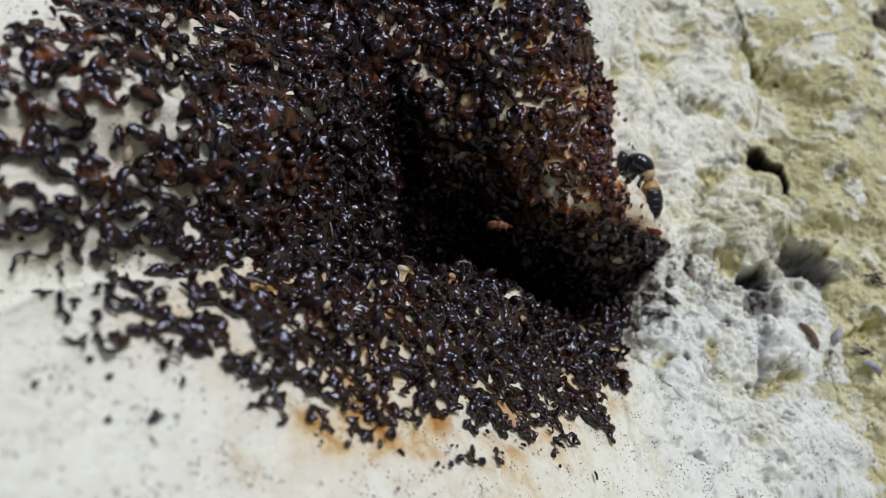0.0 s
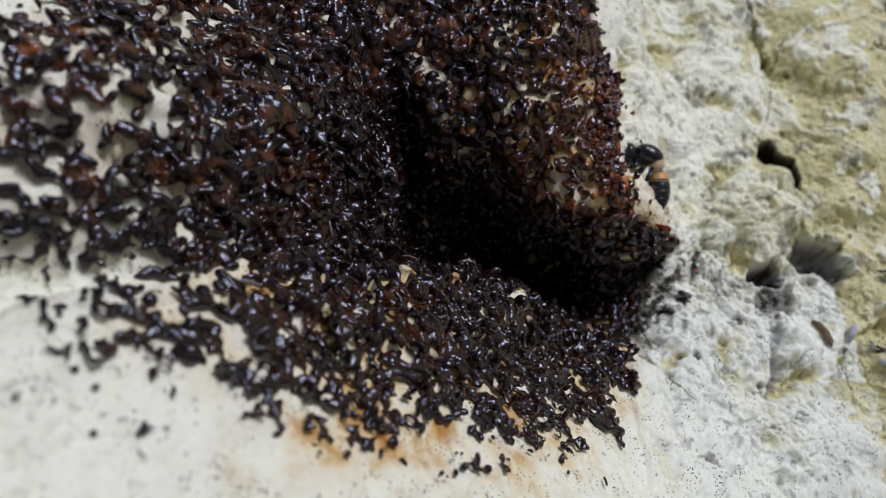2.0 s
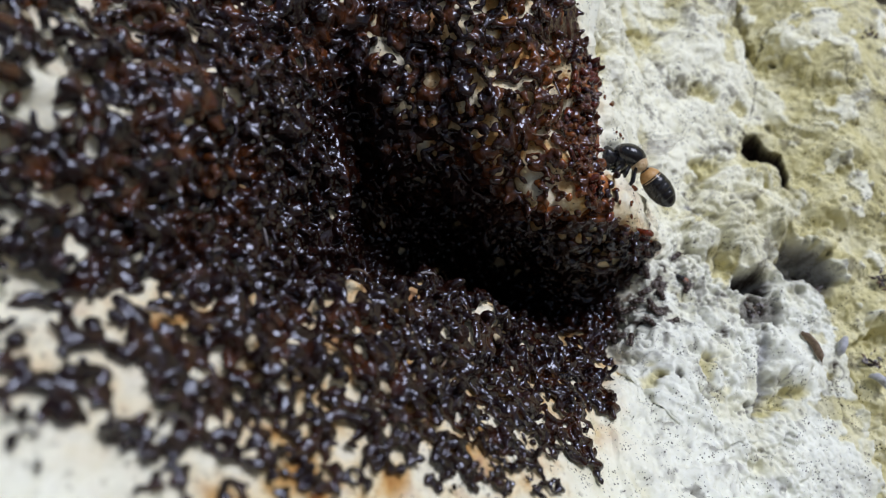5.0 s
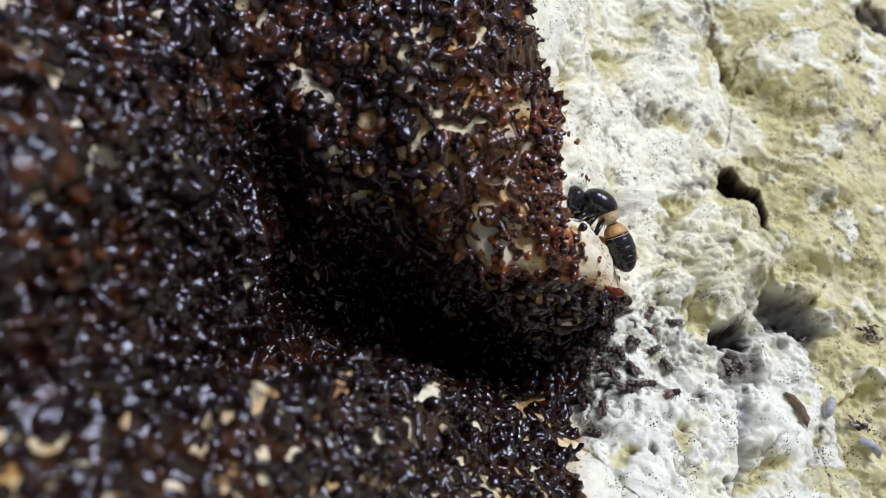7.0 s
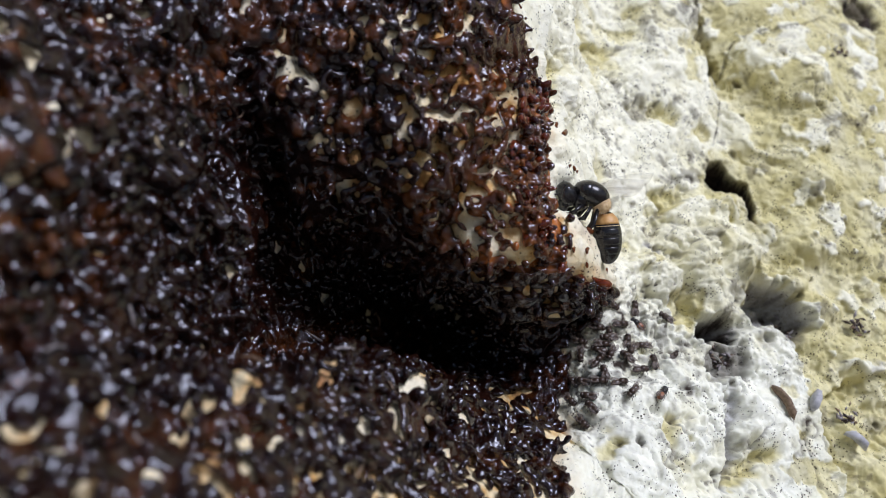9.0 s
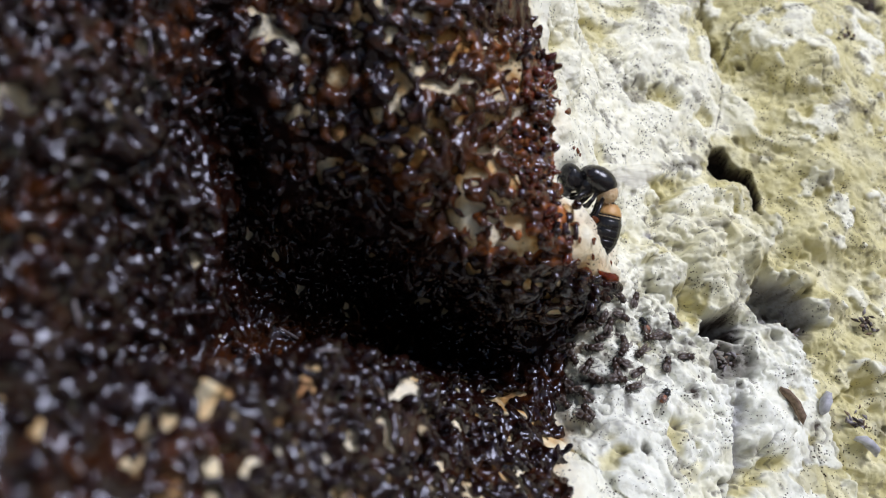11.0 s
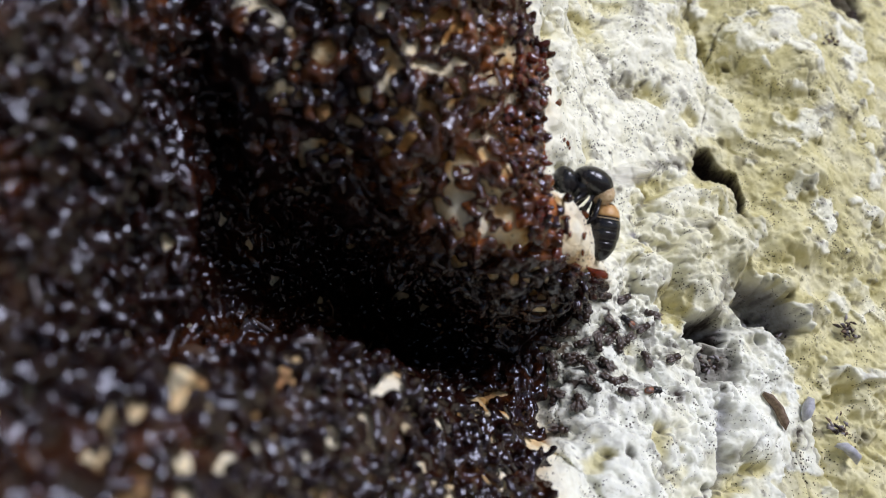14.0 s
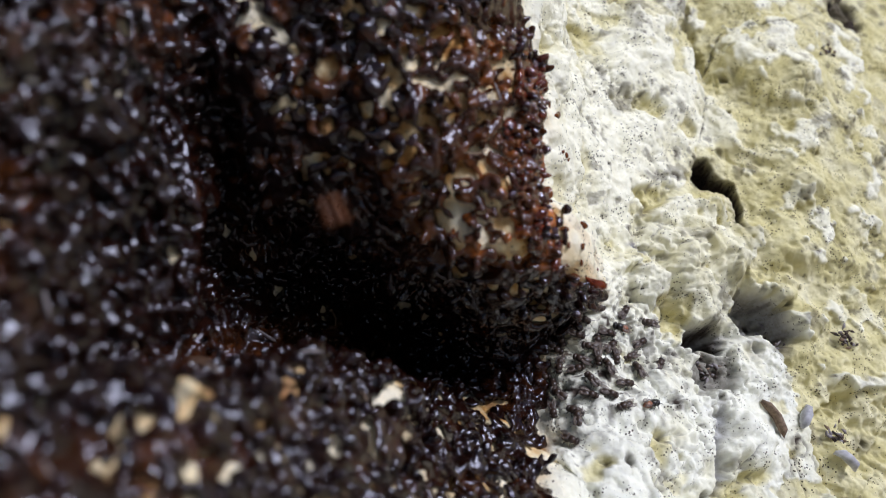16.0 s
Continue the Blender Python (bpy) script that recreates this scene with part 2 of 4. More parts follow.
def base(x, z):
    """Depth y in mm of the wall and the mounds on it, over x and z in mm; flat and upright further off."""
    x = 150 - softplus(150 - (softplus(x + 75, 6) - 75), 6)
    z = 115 - softplus(115 - (softplus(z + 75, 6) - 75), 6)
    wall = 183 + 0.15 * (x - 75) + 0.5 * z - 8 * gauss(x, z, 106, 38, 16, 22) + 6 * gauss(x, z, 84, 45, 7, 22) - 9 * gauss(x, z, 50, -28, 16, 10)
    wall = wall - 9 * gauss(x, z, 44, 32, 9, 18) + 3 * gauss(x, z, 42, -14, 5, 9)
    # upper lobe
    edge = lobe_edge(x)
    up = 146.5 + 0.15 * (x - 15) + 0.12 * (z - 28) - 0.4 * softplus(-(x + 4), 5) + 1.7 * softplus(x - 31.5 + 0.16 * softplus(z - 26, 4), 3)
    inner = 0.25 * (np.tanh((x + 3) / 4) + 1) * (1 - np.tanh((x - 31) / 4))
    up = up + 2.3 * softplus(edge - z, 2.5) + 6 * inner * softplus(edge - 5.5 - z, 1.5) - 10 * gauss(x, z, 45, 7.5, 8, 6)
    # lower mound
    top = mound_top(x)
    low = mound(x, z)
    low = low + 13 * softplus(z - top, 1.2) 
    left = 112 + 1.5 * (x + 17) + 0.6 * softplus(-(x + 26), 4) + 0.15 * (z - 10) + 1.5 * softplus(z - 25, 3) + 2.2 * softplus(x + 13, 2.5)
    deep = 60 * gauss(x, z, 15, 8, 14, 8, -32)
    y = smin(smin(wall + deep, up, 3), smin(low, left, 4), 3) + 16 * gauss(x, z, -4.5, 18, 3.2, 11)
    return 55 + softplus(y - 55, 8)


# ---------------------------------------------------------------- the wall and the nest's place on it
def line_gap(x, z, pts):
    """Distance to a line through the points."""
    best = np.full(x.shape, 1e9)
    for (ax, az), (bx, bz) in zip(pts, pts[1:]):
        dx, dz = bx - ax, bz - az
        t = np.clip(((x - ax) * dx + (z - az) * dz) / (dx * dx + dz * dz), 0, 1)
        best = np.minimum(best, np.hypot(x - ax - t * dx, z - az - t * dz))
    return best


def nest_reach(x, z):
    """Millimetres inside the resin's outline (minus: outside)."""
    low = z - np.interp(x, [-60, -45, -40, -32, -22, -16, -11.6, -3, 7, 20, 35, 45], [12, 8, 5, -0.5, -5, -6.5, -9.5, -14, -18, -21, -25, -22])
    right = np.interp(z, [-26, -20.5, -18.5, -12, -4, 1, 4, 6.5, 9, 14, 22, 35, 50, 70], [38, 38.5, 42.5, 44.5, 48, 51, 50, 44, 41, 37.5, 36.5, 37.2, 30, 26]) - x
    return np.minimum(np.minimum(low * 0.8, right * 1.6), (x + 49 - 0.2 * z) * 0.8)


def crest_gap(x, z):
    """Distance to the lower mound's worn crest."""
    return line_gap(x, z, [(17, -6.5), (22.5, -10), (28, -13.5), (36, -17.8), (41.5, -20)])


def features(x, z, q):
    """Depth of the wall's hollows (mm, minus: knobs), its yellow and grey places, its dirt and painted shade."""
    wob = 1.1 * value_noise(q / 2.6, 50) + 0.5 * value_noise(q / 0.8, 52)
    xx, zz = x + wob, z + 1.5 * value_noise(q / 2.4, 51)
    deep = np.zeros_like(x)
    grey = np.zeros_like(x)
    dirt_shade = np.zeros_like(x)
    yellow = np.zeros_like(x)
    # the dark hooked hole; the shade inside it is painted near black
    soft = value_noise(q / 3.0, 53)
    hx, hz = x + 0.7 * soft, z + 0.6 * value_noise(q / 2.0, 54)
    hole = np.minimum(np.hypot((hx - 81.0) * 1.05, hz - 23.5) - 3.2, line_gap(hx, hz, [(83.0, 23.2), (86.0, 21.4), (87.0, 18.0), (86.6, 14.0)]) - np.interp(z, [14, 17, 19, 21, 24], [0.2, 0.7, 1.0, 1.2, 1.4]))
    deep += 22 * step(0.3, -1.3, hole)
    dirt_shade += 1.2 * step(0.4, -0.2, hole) + 0.4 * step(2.4, 0.2, hole) * step(-0.2, 0.5, fbm(q / 1.0, 3, 55))
    yellow += 0.5 * step(4, 1, hole)
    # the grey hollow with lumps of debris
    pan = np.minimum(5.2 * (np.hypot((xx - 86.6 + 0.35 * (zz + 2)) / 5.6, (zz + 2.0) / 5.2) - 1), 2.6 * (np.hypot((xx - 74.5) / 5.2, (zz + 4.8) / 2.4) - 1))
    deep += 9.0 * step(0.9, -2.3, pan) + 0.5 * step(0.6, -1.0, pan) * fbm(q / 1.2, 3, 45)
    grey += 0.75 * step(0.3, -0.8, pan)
    dirt_shade += 0.6 * step(0.0, -1.0, pan) * step(-0.1, 0.5, fbm(q / 2.0, 3, 46) - 0.12 * (z + 3))
    dirt_shade += 0.6 * step(0.2, -0.8, pan) * step(-0.15, 0.25, fbm(q / 1.4, 3, 47) - 0.06 * (z + 3) - 0.05 * (x - 80))
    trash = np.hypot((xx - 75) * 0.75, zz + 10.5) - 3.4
    dirt_shade += 0.75 * step(0.6, -1.0, trash)
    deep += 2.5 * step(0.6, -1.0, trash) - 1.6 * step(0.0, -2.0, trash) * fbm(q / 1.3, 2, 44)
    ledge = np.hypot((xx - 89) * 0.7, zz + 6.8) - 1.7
    dirt_shade += 0.6 * step(0.5, -0.6, ledge)
    # groove down from the top and the cracks, coloured darker along their floors
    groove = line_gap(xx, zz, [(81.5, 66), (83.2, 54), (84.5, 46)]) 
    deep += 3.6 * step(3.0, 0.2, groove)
    dirt_shade += 0.85 * step(2.0, 0.3, groove) * step(-0.5, 0.2, fbm(q / 2.0, 3, 56))
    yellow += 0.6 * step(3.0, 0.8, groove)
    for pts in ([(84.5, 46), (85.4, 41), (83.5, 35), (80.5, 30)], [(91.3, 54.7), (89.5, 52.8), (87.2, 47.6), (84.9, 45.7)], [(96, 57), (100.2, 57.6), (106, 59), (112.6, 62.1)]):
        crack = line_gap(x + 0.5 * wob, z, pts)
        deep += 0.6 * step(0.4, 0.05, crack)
        dirt_shade += 0.9 * step(0.34, 0.1, crack) * step(-0.5, 0.1, fbm(q / 1.6, 2, 57))
    slab = step(0.6, -0.6, xx - np.interp(z, [28, 35, 41, 46, 54, 66], [80, 83.2, 85, 84.2, 82.8, 81])) * np.interp(z, [27, 34, 46, 60], [0, 1.2, 2.6, 4.5]) * step(58, 70, x)
    deep -= slab
    corner = np.hypot((xx - 127) * 0.8, (zz - 65.5) * 0.7) - 3.8
    deep += 2.2 * step(1, -1, corner) + 1.2 * step(0.5, -1, corner) * fbm(q / 1.5, 3, 48)
    dirt_shade += 0.9 * step(0.7, -0.6, corner)
    # flaked yellow niches: place, half sizes, turn, depth
    for cx, cz, sx, sz, turn, d in ((69.6, 36, 3.8, 1.7, -42, 1.9), (68.2, 20, 3.4, 2.2, 5, 1.8), (56.5, 50.4, 4.5, 1.6, 5, 1.2), (67.5, -1.5, 1.8, 4.0, 0, 1.8),
                                    (75.5, -26, 5.5, 1.6, 8, 1.4), (100.7, -15.5, 2.4, 3.2, 20, 2.2), (90, 28, 5.0, 1.8, -25, 1.0), (49.2, -22, 2.0, 1.5, 0, 0.9),
                                    (60, -20, 2.2, 1.5, 0, 0.8), (41.5, 41, 1.4, 3.0, 0, 1.0), (99, 38, 7, 2.6, 6, 1.2), (90, 42, 4.5, 4, 0, 1.0), (78.5, 33, 1.5, 2.2, 10, 1.2)):
        c, s = np.cos(np.radians(turn)), np.sin(np.radians(turn))
        u, v = (xx - cx) * c + (zz - cz) * s, -(xx - cx) * s + (zz - cz) * c
        n = np.hypot(u / sx, v / sz)
        deep += 1.35 * d * step(1.45, 0.55, n)
        yellow += 0.9 * step(1.3, 0.8, n)
    # the outer coat has fallen off past a curved edge
    edge = np.interp(z, [-60, -31.5, -25, -21, -18, -14], [95, 93, 92, 90.5, 92, 100])
    off = step(-0.35, 0.35, xx - edge) * step(-13.0, -14.5, zz)
    deep += 2.8 * off
    yellow += 0.8 * off
    side = np.interp(z, [40, 43.5, 50.7, 57, 62], [120.5, 121.5, 124, 126, 128])
    off = step(-0.3, 0.3, xx - side) * step(40, 42, z)
    deep += 1.8 * off
    yellow += 0.9 * off
    # knobs
    for cx, cz, r, h in ((80.6, 17.6, 2.6, 2.2), (100, 23.5, 3.6, 2.2), (104, 45, 4, 1.8), (72, 7, 4, 1.6), (81.5, 6.5, 3.2, 2.0), (80, -22, 3.6, 1.3), (62.8, 7.8, 3, 1.2), (93, 50, 4, 1.6), (93.5, 11, 4, 1.2), (77, 12, 3, 1.2)):
        deep -= 1.4 * h * np.exp(-0.5 * (((xx - cx) / r) ** 2 + ((zz - cz) / r) ** 2) * 2.2)
    # crusty lumps with creases between them; a broken dark ring is coloured into each crease
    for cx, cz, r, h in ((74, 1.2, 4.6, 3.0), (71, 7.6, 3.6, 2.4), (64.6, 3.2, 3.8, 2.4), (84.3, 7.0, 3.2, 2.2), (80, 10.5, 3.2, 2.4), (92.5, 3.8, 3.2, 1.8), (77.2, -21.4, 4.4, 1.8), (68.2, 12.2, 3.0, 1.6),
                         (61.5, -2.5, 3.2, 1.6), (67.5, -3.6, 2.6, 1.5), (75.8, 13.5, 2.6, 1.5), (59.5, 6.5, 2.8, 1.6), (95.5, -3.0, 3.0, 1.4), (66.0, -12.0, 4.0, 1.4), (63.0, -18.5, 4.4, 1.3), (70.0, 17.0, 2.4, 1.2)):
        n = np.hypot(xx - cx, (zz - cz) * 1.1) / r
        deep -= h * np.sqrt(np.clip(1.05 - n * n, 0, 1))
        dirt_shade += 0.35 * step(0.22, 0.0, np.abs(n - 1.04)) * step(0.1, 0.5, fbm(q / 1.8, 3, 58))
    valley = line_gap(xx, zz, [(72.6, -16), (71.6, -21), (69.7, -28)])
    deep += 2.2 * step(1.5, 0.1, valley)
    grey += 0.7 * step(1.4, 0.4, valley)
    dirt_shade += 0.5 * step(0.6, 0.1, valley) * step(-0.2, 0.4, fbm(q / 1.6, 3, 59))
    spot = np.hypot((xx - 63.6) / 2.6, (zz - 9.6) / 1.4)
    grey += 0.9 * step(1.2, 0.6, spot)
    dirt_shade += 0.5 * step(0.7, 0.3, spot)
    # pinholes, coloured darker inside
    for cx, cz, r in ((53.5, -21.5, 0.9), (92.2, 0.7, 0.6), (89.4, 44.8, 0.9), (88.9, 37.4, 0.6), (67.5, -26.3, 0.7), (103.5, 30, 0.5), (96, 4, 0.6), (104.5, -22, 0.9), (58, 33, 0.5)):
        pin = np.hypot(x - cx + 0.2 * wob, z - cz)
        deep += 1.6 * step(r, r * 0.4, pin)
        dirt_shade += 0.6 * step(r, r * 0.6, pin)
    return deep, yellow, grey, dirt_shade


def axis(lo, hi, pitch, out_lo, out_hi):
    mid = np.arange(lo, hi, pitch)
    n = 40
    grow = np.cumsum(pitch * 1.22 ** np.arange(1, n + 1))
    left = lo - grow / grow[-1] * (lo - out_lo)
    right = mid[-1] + grow / grow[-1] * (out_hi - mid[-1])
    return np.concatenate([left[::-1], mid, right])


XS = axis(-58, 136, 0.25, -2400, 2600)
ZS = axis(-42, 76, 0.25, -1202, 1500)
GX, GZ = np.meshgrid(XS, ZS, indexing="ij")
GY = base(GX, GZ)
GP = np.stack([GX, GY, GZ - hollow(GX, GY, GZ)], -1)
GN = np.cross(np.gradient(GP, XS, axis=0), np.gradient(GP, ZS, axis=1))
GN /= np.linalg.norm(GN, axis=-1, keepdims=True)
q = GP.reshape(-1, 3)
x, z = GX.ravel(), GZ.ravel()
reach = nest_reach(x, z)
bare = step(6, -4, reach)                       # 1 on the open wall, 0 under the resin
smoothing = np.where(x < 38, 0.45, 1.0)
big = fbm(q / 13.0, 3, 1)
mid = fbm(q / 4.6, 3, 7)
lump = 0.6 - cells(q / 2.6, 3)
popcorn = 0.9 * gauss(x, z, 68, 5, 9, 9) + 0.5 * gauss(x, z, 57, 2, 7, 10)
deep, yellow, grey, dirt_shade = features(x, z, q)
low_wall = step(2, -14, z) * step(42, 56, x)
right_zone = step(74, 90, x + 0.12 * (z - 10)) * (1 - 0.7 * step(130, 400, x))
coat_sum = 0.7 * fbm(q / 8.5, 4, 200) + 0.55 * fbm(q / 3.2, 3, 203) + 0.28 - 0.42 * right_zone + 0.22 * step(0, -14, z) + 0.25 * big
coat = step(-0.045, 0.03, coat_sum)                                   # the white outer coat
chip = step(-0.03, 0.03, fbm(q / 4.2, 4, 205) + 0.10)                  # a second, chipped coat
crumbly = np.clip(popcorn + step(-0.05, 0.22, fbm(q / 9.0, 3, 230)) * (0.30 + 0.60 * low_wall + 0.35 * step(62, 48, x)), 0, 1.2) * step(38, 50, x)
domes = 1.7 * np.sqrt(np.clip(0.36 - cells(q / 3.1, 240) ** 2, 0, 1)) + 1.1 * np.sqrt(np.clip(0.38 - cells(q / 1.5, 250) ** 2, 0, 1)) + 0.9 * np.sqrt(np.clip(0.36 - cells(q / 0.85, 255) ** 2, 0, 1))
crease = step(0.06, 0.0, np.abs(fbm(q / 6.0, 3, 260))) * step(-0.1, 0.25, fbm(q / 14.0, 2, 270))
plate = step(75, 79, x) * step(96, 91, x) * step(-12, -15, z)          # a smooth sheet of coat
ridges = 0.5 - np.abs(fbm(q / 3.4, 4, 284))
pocked = np.minimum(0, cells(q / 3.3, 286) - 0.30) * step(-0.1, 0.3, fbm(q / 10, 2, 287))
relief = 0.6 * crumbly * domes + (0.9 + 0.9 * low_wall) * ridges * step(40, 52, x) - 0.9 * crease * bare + 3.0 * big + 1.3 * mid + 1.6 * low_wall * np.abs(fbm(q / 9.0, 3, 220)) + 2.6 * pocked * bare + (0.16 + 0.12 * low_wall) * fbm(q / 0.9, 3, 40) + (0.75 * coat + 0.35 * chip) * bare
calm = 1 - (0.15 + 0.2 * right_zone) * step(10, 24, z) * step(42, 52, x)
under = 3.0 * fbm(q / 8, 2, 300) + 2.4 * (0.6 - cells(q / 5.0, 310))
relief = (relief * calm * (1 - 0.55 * plate) * (0.3 + 0.7 * bare) * smoothing + under * (1 - bare)) - deep
pore = step(0.21, 0.09, cells(q / 1.5, 21)) * step(0.0, 0.5, fbm(q / 9, 2, 33) + 0.25)
relief -= 0.28 * pore * bare
WALL = q + GN.reshape(-1, 3) * relief[:, None]
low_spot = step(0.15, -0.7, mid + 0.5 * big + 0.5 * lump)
yellow = np.clip(yellow + (0.50 + 0.4 * right_zone) * (1 - coat) + low_spot * (0.35 + 0.3 * right_zone) + 0.25 * right_zone * step(-0.3, 0.4, fbm(q / 11, 3, 207)) + 0.4 * gauss(x, z, 77, 6, 11, 7) + 0.06, 0, 1) * step(-18, 30, x)
stain = np.clip(step(-7, 2, reach + 3 * mid) * 0.9 + 1.0 * step(-11, -4, reach + 3 * mid) * gauss(x, z, 4, -21, 14, 5), 0, 1)
stain = stain * step(-1.0, 0.2, fbm(q / 6, 3, 70) + np.clip(reach / 8, -0.3, 0.6)) * (0.35 + 0.65 * step(-30, -12, x))
stain = np.clip(stain + 1.0 * gauss(x, z, 35, 18, 10, 18) * step(1, 6, z) * step(-2, 1, reach) * step(-0.7, 0.15, fbm(q / 2.5, 3, 72)) + 0.7 * gauss(x, z, 42, 3.5, 4, 1.6), 0, 1) * np.where(x > 46, 0.45, 1.0)
drip = gauss(x, z, -5, -18.5, 4.5, 2.2) + 0.9 * gauss(x, z, 1, -21, 4, 2) + 0.8 * gauss(x, z, 15, -28, 4, 2.5) + 0.9 * gauss(x, z, 24, -29, 3, 2.5) + 0.5 * gauss(x, z, -18, -4, 4, 2)
stain = np.clip(stain + 1.1 * drip * step(-0.6, 0.3, fbm(q / 4, 3, 71)), 0, 1)
stain = np.clip(stain + 0.5 * gauss(x, z, 45, 8, 4, 5), 0, 1)
stain = np.clip(stain + 0.8 * step(3.0, 0.8, crest_gap(x, z)), 0, 1)
bees_walk = 1.5 * gauss(x, z, 50, -6, 6, 8)
# shade coloured into creases and low spots; smudges and the bees' grime are dirt
dirt_shade = np.clip(dirt_shade + 0.6 * crease * bare * step(40, 50, x) * step(-0.3, 0.2, fbm(q / 1.7, 3, 83)) + 0.55 * step(0.16, 0.34, fbm(q / 2.6, 5, 82)) * step(-0.1, 0.2, fbm(q / 9.0, 2, 84)) * bare * step(40, 50, x) + 0.85 * pore * bare + bees_walk * step(0.12, 0.45, fbm(q / 1.1, 3, 80)) * 1.0 + 0.7 * low_spot * step(0.3, 0.55, fbm(q / 1.3, 3, 81)) * bare * step(40, 50, x), 0, 1)
cool = step(14, -10, z + 5 * big) * step(112, 92, x) * step(36, 52, x)
grey = np.clip(grey + 0.3 * step(0.35, 0.6, fbm(q / 7, 3, 90)) * bare * step(30, 50, x), 0, 1)


def grid_faces(nx, nz, keep=None):
    i = np.arange(nx * nz).reshape(nx, nz)
    f = np.stack([i[:-1, :-1], i[:-1, 1:], i[1:, 1:], i[1:, :-1]], -1).reshape(-1, 4)
    return f[::-1, ::-1] if keep is None else f[keep[f].all(1)][:, ::-1]


def add_attribute(me, name, values):
    a = me.attributes.new(name, "FLOAT", "POINT")
    a.data.foreach_set("value", np.ascontiguousarray(values, dtype=np.float32))


def world_mm(p):
    return p * MM + np.array((0, 0, Z0))


def mesh_from_grid(name, pts, faces, mat):
    me = bpy.data.meshes.new(name)
    me.vertices.add(len(pts))
    me.vertices.foreach_set("co", pts.astype(np.float32).ravel())
    me.loops.add(faces.size)
    me.loops.foreach_set("vertex_index", faces.astype(np.int32).ravel())
    me.polygons.add(len(faces))
    me.polygons.foreach_set("loop_start", np.arange(0, faces.size, faces.shape[1], dtype=np.int32))
    me.update(calc_edges=True)
    me.polygons.foreach_set("use_smooth", [True] * len(faces))
    me.materials.append(mat)
    return me


NX, NZ = len(XS), len(ZS)
wall_faces = grid_faces(NX, NZ)
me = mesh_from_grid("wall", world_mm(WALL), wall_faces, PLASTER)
for name, values in (("yellow", yellow), ("cool", cool), ("grey", grey), ("dirt_shade", dirt_shade), ("stain", stain)):
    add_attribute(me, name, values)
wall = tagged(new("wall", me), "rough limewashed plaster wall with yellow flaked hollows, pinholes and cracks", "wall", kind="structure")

# the wall's body behind its face
grid = np.arange(NX * NZ).reshape(NX, NZ)
rim = np.concatenate([grid[:-1, 0], grid[-1, :-1], grid[:0:-1, -1], grid[0, :0:-1]])
front = world_mm(WALL[rim])
back = front.copy()
back[:, 1] = 0.52
n = len(rim)
link_mesh("wall_body", np.concatenate([front, back]), [(k, k + n, (k + 1) % n + n, (k + 1) % n) for k in range(n)] + [tuple(range(2 * n - 1, n - 1, -1))], PLASTER, wall, smooth=False)

# the ground at the wall's foot
bm = bmesh.new()
bmesh.ops.create_grid(bm, x_segments=40, y_segments=40, size=60.0, matrix=Matrix.Translation((0, 0, 0)))
tagged(part("ground", bm, SOIL), "dry brown soil at the wall's foot", "ground", kind="structure")

SURF = WALL.reshape(NX, NZ, 3)


def on_wall(px, pz):
    """Places (mm) and normals on the finished wall over x and z."""
    fi, fj = np.interp(px, XS, np.arange(NX)), np.interp(pz, ZS, np.arange(NZ))
    i, j = np.minimum(fi.astype(int), NX - 2), np.minimum(fj.astype(int), NZ - 2)
    a, b = (fi - i)[..., None], (fj - j)[..., None]
    p = SURF[i, j] * (1 - a) * (1 - b) + SURF[i + 1, j] * a * (1 - b) + SURF[i, j + 1] * (1 - a) * b + SURF[i + 1, j + 1] * a * b
    n = GN[i, j]
    return p, n


# ---------------------------------------------------------------- the nest: crust, drops, fibres
nest = tagged(new("bee_nest"), "stingless bee nest of glossy dark brown resin on plaster", "nest")
nest.empty_display_size = 0.005
core = step(0, 10, reach) * step(-24, -16, x) + step(1, 11, reach) * step(-16, -24, x)
holes = 0.7 * fbm(q / 2.8, 3, 110) + 0.8 * fbm(q / 8, 2, 120)
cream = sum(a * gauss(x, z, *place) for a, *place in (
    (1.1, -27, 20, 4.5, 3.5), (0.9, -22.5, 33, 3, 2), (0.9, -36, 26, 6, 8), (0.9, -37, 12, 5, 6), (0.25, -17.5, -0.5, 4, 1.5), (0.4, -4, -2.5, 2, 1.2), (0.5, 6, -2.5, 2, 1), (0.7, 3, -13, 10, 4),
    (0.9, 33, -13.5, 4, 1.6, -30), (0.8, 19.7, -6.7, 3, 1.5), (0.6, 22, 21, 3, 2), (0.5, 25, 27, 6, 9), (1.6, 41, 9, 5, 4.6), (0.45, 14, 42, 18, 12), (0.4, 22, 25, 10, 8)))
cream = cream + 1.0 * step(-17, -29, x) + 1.4 * gauss(x, z, 35, 22, 6.5, 14) * step(6, 12, z)
cream = cream + 1.25 * step(2.4, 0.4, crest_gap(x, z)) * step(-0.5, 0.2, fbm(q / 3, 2, 121))
height = -0.75 + 1.25 * core + 1.2 * holes - 1.6 * cream + 0.25 * (0.5 - cells(q / 1.3, 130)) * 2
blob = np.sqrt(np.clip(0.45 - cells(q / 2.1, 131) ** 2, 0, 1)) + 0.6 * np.sqrt(np.clip(0.40 - cells(q / 1.2, 132) ** 2, 0, 1))
height = height + 1.0 * step(2.6, 0.8, line_gap(x, z, [(-30, 0.2), (-14, 2.2)])) + 1.0 * gauss(x, z, -2, 33.5, 2.5, 3.5)
height = np.clip(height, -1, 0.35) + 0.8 * (blob - 0.35)
sel = (XS[:, None] > -50) & (XS[:, None] < 54) & (ZS[None, :] > -36) & (ZS[None, :] < 60)
keep = sel.ravel() & (height > -0.2) & (reach > -2.5)
